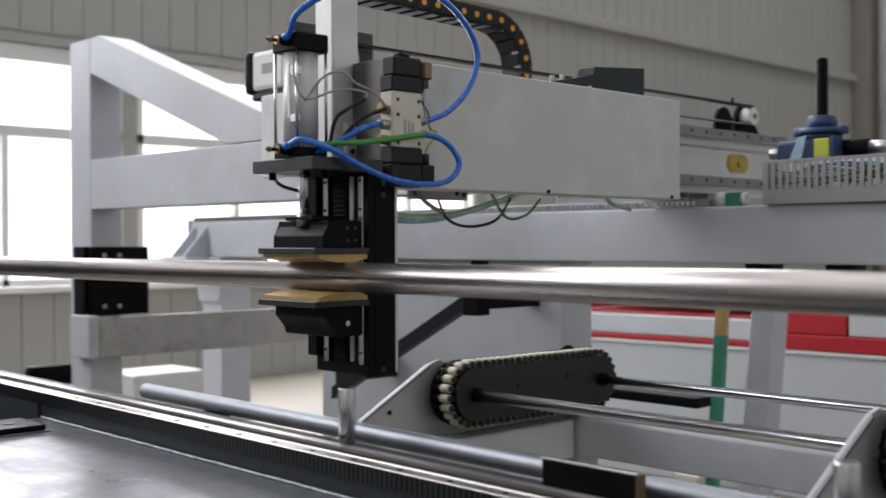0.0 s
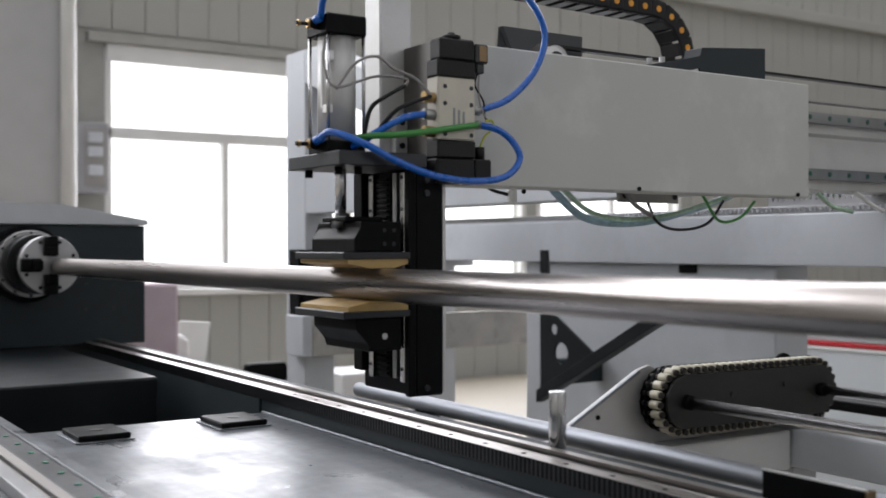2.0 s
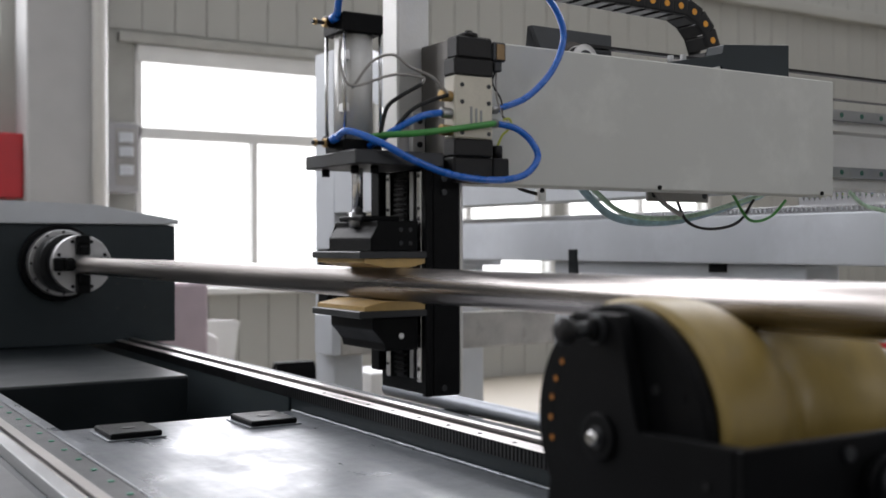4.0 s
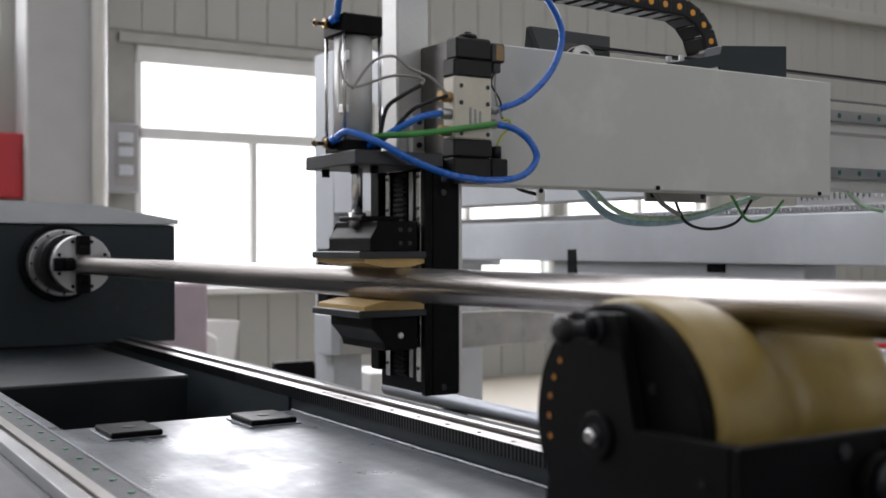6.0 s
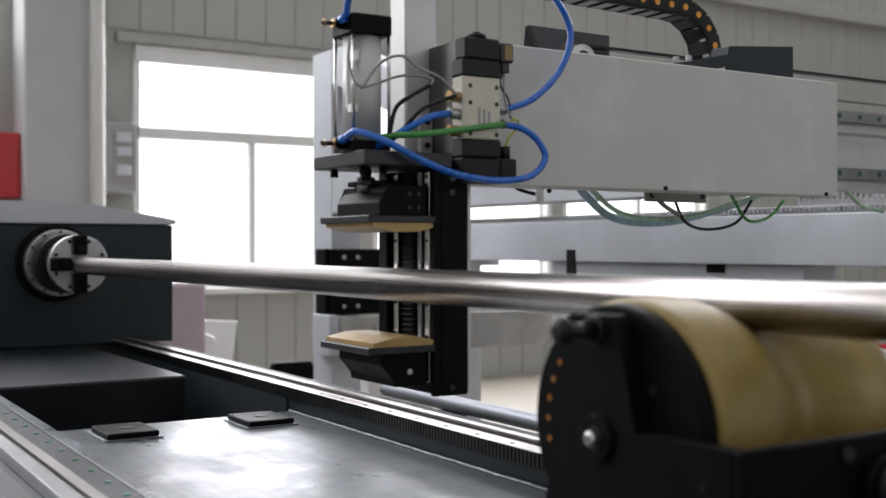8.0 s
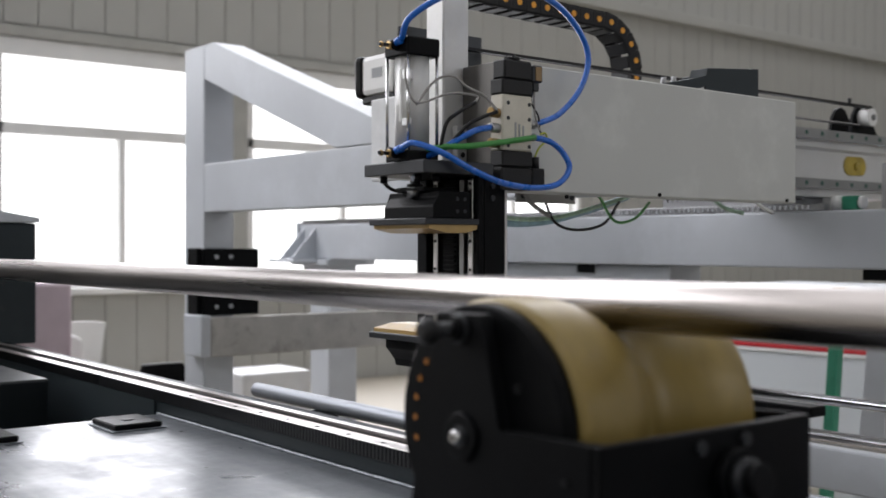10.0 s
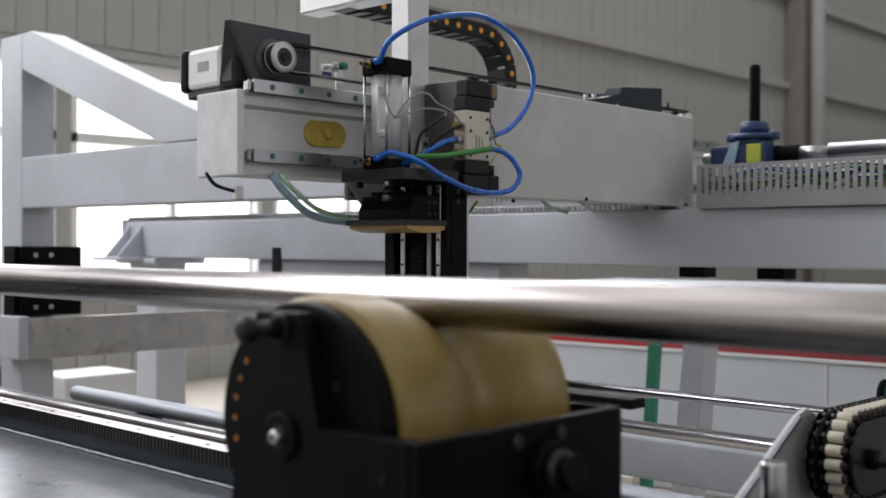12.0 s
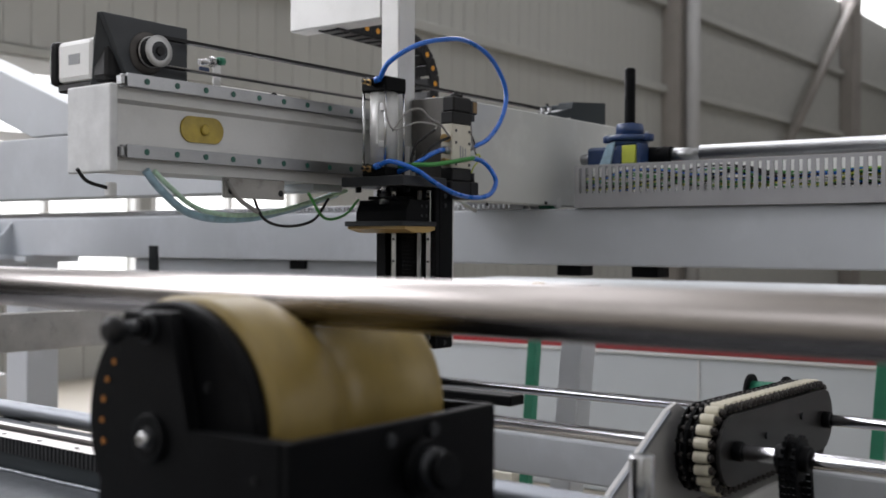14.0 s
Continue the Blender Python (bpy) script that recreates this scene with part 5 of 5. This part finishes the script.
def red_machine():
    t = thing("far_machine", (4.9, 1.5, 0), "long white machine with a red stripe along its edge", "machine")
    part("body", prism([(-4.0, 0.0), (3.85, 0.0), (3.95, 0.30), (3.90, 0.667), (-4.0, 0.667)], "x", 4.52, 5.6, 0.01), MACHINE, t)
    part("stripe", box(4.50, 5.6, 2.62, 3.92, 0.6675, 0.691, 0.003), RED, t, "thin red painted band")
    part("stripe", box(4.50, 5.6, -4.0, 2.61, 0.668, 0.735, 0.004), RED, t, "broad red painted band")
    part("ledge", box(4.51, 5.6, 2.62, 3.95, 0.693, 0.79, 0.008), MACHINE, t)
    part("ledge_stripe", box(4.56, 5.6, 2.62, 3.95, 0.792, 0.802, 0.002), RED, t)
    part("red_panel", box(4.52, 5.6, 2.27, 2.60, 0.737, 0.84, 0.006), RED, t)
    part("ledge", box(4.52, 5.6, -4.0, 2.26, 0.737, 0.84, 0.006), MACHINE, t)
    part("red_corner", box(4.52, 5.6, 3.76, 3.95, 0.804, 0.86, 0.006), RED, t)
    part("hood", box(4.60, 5.6, -4.0, 3.7, 0.862, 0.95, 0.02), MACHINE, t)
    for y in (2.05, 1.05, 0.05, -0.95):
        part("seam", box(4.516, 4.521, y, y + 0.008, 0.02, 0.66, 0), MID, t)
    # bevel highlight below the stripe, put in as a white strip
    part("edge_strip", box(4.505, 4.53, -4.0, 3.85, 0.648, 0.6665, 0.006), WHITE, t, "rolled edge with its highlight painted white")
    turn = Matrix.Translation((4.5, 3.0, 0)) @ Matrix.Rotation(radians(4), 4, "Z") @ Matrix.Translation((-4.5, -3.0, 0))
    t.matrix_world = turn @ Matrix.Translation((4.9, 1.5, 0))
    return t


red_machine()
for y in (2.29, 1.0):
    solid("green_post", prism([(y + 0.04, 0.0), (y + 0.08, 0.0), (y + 0.025, 0.80), (y - 0.015, 0.80)], "x", 3.60, 3.64, 0.003), TEAL, "dark green painted square steel post", "post", "green posts")
# beige tape round the post's upper part, built as a length of its own
solid("post_top", prism([(2.275, 0.801), (2.315, 0.801), (2.30, 1.0), (2.262, 1.0)], "x", 3.60, 3.64, 0.003), PAD, "tan taped top of the green post", "post")
solid("leaning_post", prism([(2.10, 0.0), (2.19, 0.0), (2.10, 1.0), (2.01, 1.0)], "x", 3.52, 3.62, 0.004), LIGHT, "light grey leaning square steel post", "post")
solid("rear_beam", box(2.43, 2.55, -3, 2.16, 0.555, 0.66, 0.006), LIGHT, "light grey steel beam behind the conveyor", "beam")
for y in (2.02, 0.92, -1.5):
    solid("beam_leg", box(2.44, 2.54, y, y + 0.10, 0.0, 0.5545, 0.004), LIGHT, "light grey square steel leg under the beam", "leg", "beam legs")
# thin black box for the dark strip behind the conveyor shaft
solid("dark_bar", box(2.92, 3.0, 1.94, 2.56, 0.638, 0.670, 0.004), BLACK, "short black strip beside the broad leg", "bar")


def bracket():
    t = thing("black_bracket", (2.75, 3.2, 0.55), "black sheet bracket with round holes and a sloping strut", "bracket")
    bm = bmesh.new()
    outer = [(3.50, 0.53), (3.50, 1.135), (3.455, 1.135), (3.44, 0.90), (3.19, 0.755), (3.25, 0.70), (3.44, 0.56)]
    rims = [outer] + [[(y + r * math.cos(k * math.tau / 24), z + r * math.sin(k * math.tau / 24)) for k in range(24)] for y, z, r in ((3.415, 0.825, 0.022), (3.37, 0.735, 0.042))]
    edges = []
    for rim in rims:
        vs = [bm.verts.new((2.745, y, z)) for y, z in rim]
        edges += [bm.edges.new((vs[k], vs[(k + 1) % len(vs)])) for k in range(len(vs))]
    made = bmesh.ops.triangle_fill(bm, edges=edges, use_beauty=True)
    faces = [f for f in made["geom"] if isinstance(f, bmesh.types.BMFace)]
    pushed = bmesh.ops.extrude_face_region(bm, geom=faces)
    bmesh.ops.translate(bm, verts=[v for v in pushed["geom"] if isinstance(v, bmesh.types.BMVert)], vec=(0.010, 0, 0))
    part("plate", bm, DEEP, t)
    d = Vector((0, -0.69, 0.40)).normalized()
    n = Vector((0, 0.40, 0.69)).normalized()
    a, e = Vector((0, 3.47, 0.585)), Vector((0, 2.70, 0.985))
    pts = [(a.y, a.z), (e.y, e.z), (e.y + n.y * -0.045, e.z - n.z * 0.045), (a.y, a.z - 0.048)]
    part("strut", prism(pts, "x", 2.70, 2.744, 0.002), DEEP, t, "dark square steel strut")
    part("strut_end", box(2.695, 2.76, 2.66, 2.73, 0.90, 1.0, 0.003), BLACK, t)
    part("strut_arm", box(2.761, 3.03, 2.67, 2.72, 0.92, 0.98, 0.003), BLACK, t)
    part("stem", box(2.756, 3.03, 3.45, 3.50, 0.60, 0.70, 0.002), DARK, t)
    return t


bracket()


def clutter():
    solid("white_cabinet", box(3.35, 3.85, 6.3, 6.7, 0, 0.33, 0.01), MID, "low pale grey metal cabinet on the floor", "cabinet")
    t = thing("junction_box", (2.13, 7.9, 1.53), "grey electric box on the wall with an open front", "electric box")
    part("case", box(1.955, 2.30, 7.80, 7.995, 1.53, 2.02, 0.01), DUCT, t)
    part("inset", box(2.13, 2.28, 7.795, 7.7995, 1.58, 1.98, 0.002), GREY_WIRE, t)
    for z in (1.65, 1.78, 1.88):
        part("breaker", box(2.15, 2.25, 7.775, 7.7945, z, z + 0.07, 0.004), LIGHT, t)
    solid("fire_box", box(1.15, 1.50, 7.7, 7.995, 1.47, 1.90, 0.01), RED, "red fire hose box on the wall", "fire box")
    # cream box for a small yellowish spot on the floor
    solid("wooden_block", box(4.20, 4.33, 2.78, 2.90, 0.0, 0.11, 0.006), CREAM, "small cream block on the floor", "block")
    c = thing("black_chair", (2.9, 6.5, 0), "black chair back behind the machine bed", "chair")
    part("backrest", prism([(2.72, 0.30), (2.76, 0.42), (3.02, 0.42), (3.08, 0.30)], "y", 6.45, 6.5, 0.01), BLACK, c)
    part("seat", box(2.70, 3.10, 6.2, 6.6, 0.26, 0.30, 0.01), BLACK, c)
    part("leg", box(2.88, 2.92, 6.38, 6.42, 0.0, 0.26, 0.005), BLACK, c)
    solid("pink_crate", box(1.80, 2.07, 5.75, 6.05, 0.0, 0.955, 0.02), material("pale_pink_paint", (0.46, 0.38, 0.42), 0.6, vary=0.05), "pale pink painted cabinet behind the headstock", "cabinet")
    solid("leaning_board", prism([(2.22, 0.0), (2.30, 0.70), (2.58, 0.68), (2.48, 0.0)], "y", 6.6, 6.63, 0.003), WHITE, "white board standing on the floor", "board")
    solid("paper_sack", prism([(2.02, 0.0), (2.02, 0.60), (2.20, 0.66), (2.26, 0.62), (2.28, 0.0)], "y", 6.1, 6.4, 0.02), WHITE, "white filled paper sack on the floor", "sack")


clutter()


def motions():
    rows = ((0.0, 1.507), (0.5, 1.406), (1.0, 1.303), (1.5, 1.203), (2.0, 1.098), (2.2, 1.074), (2.5, 1.071), (7.6, 1.071), (8.0, 1.094), (8.5, 1.192), (9.5, 1.404), (10.0, 1.511), (10.5, 1.614), (11.0, 1.721), (11.5, 1.823), (12.0, 1.934), (12.5, 2.037), (13.0, 2.145), (13.5, 2.246), (14.0, 2.355))
    walk(carriage_thing, [(t, pose(x, 1.80, 0.87)) for t, x in rows])
    for k, link in enumerate(chain_links):
        walk(link, [(t, chain_pose(k * CHAIN_PITCH, x)) for t, x in rows])
    bx, by, bz = ROOT_TUBE
    walk(tube, [(t, pose(x - 0.056, by, bz)) for t, x in rows[:7]] + [(14.0, pose(1.015, by, bz))])
    for jaw, s in ((upper, 1), (lower, -1)):
        walk(jaw, [(0.0, pose(0, 0, 0)), (7.25, pose(0, 0, 0)), (7.7, pose(0, 0, 0.066 * s)), (14.0, pose(0, 0, 0.066 * s))])
    cx, cy = ROLLER[0], ROLLER[1]
    lift = ((0.0, -0.47, 0), (2.0, -0.47, 0), (2.4, -0.375, 0), (2.8, -0.243, 0), (3.0, -0.177, 0), (3.2, -0.11, 0), (3.45, -0.03, 0), (3.65, 0.0, 0), (14.0, 0.0, 0))
    walk(roller_thing, [(t, pose(cx, cy + dy, 0.05 + z)) for t, z, dy in lift])


wall_panels()
motions()
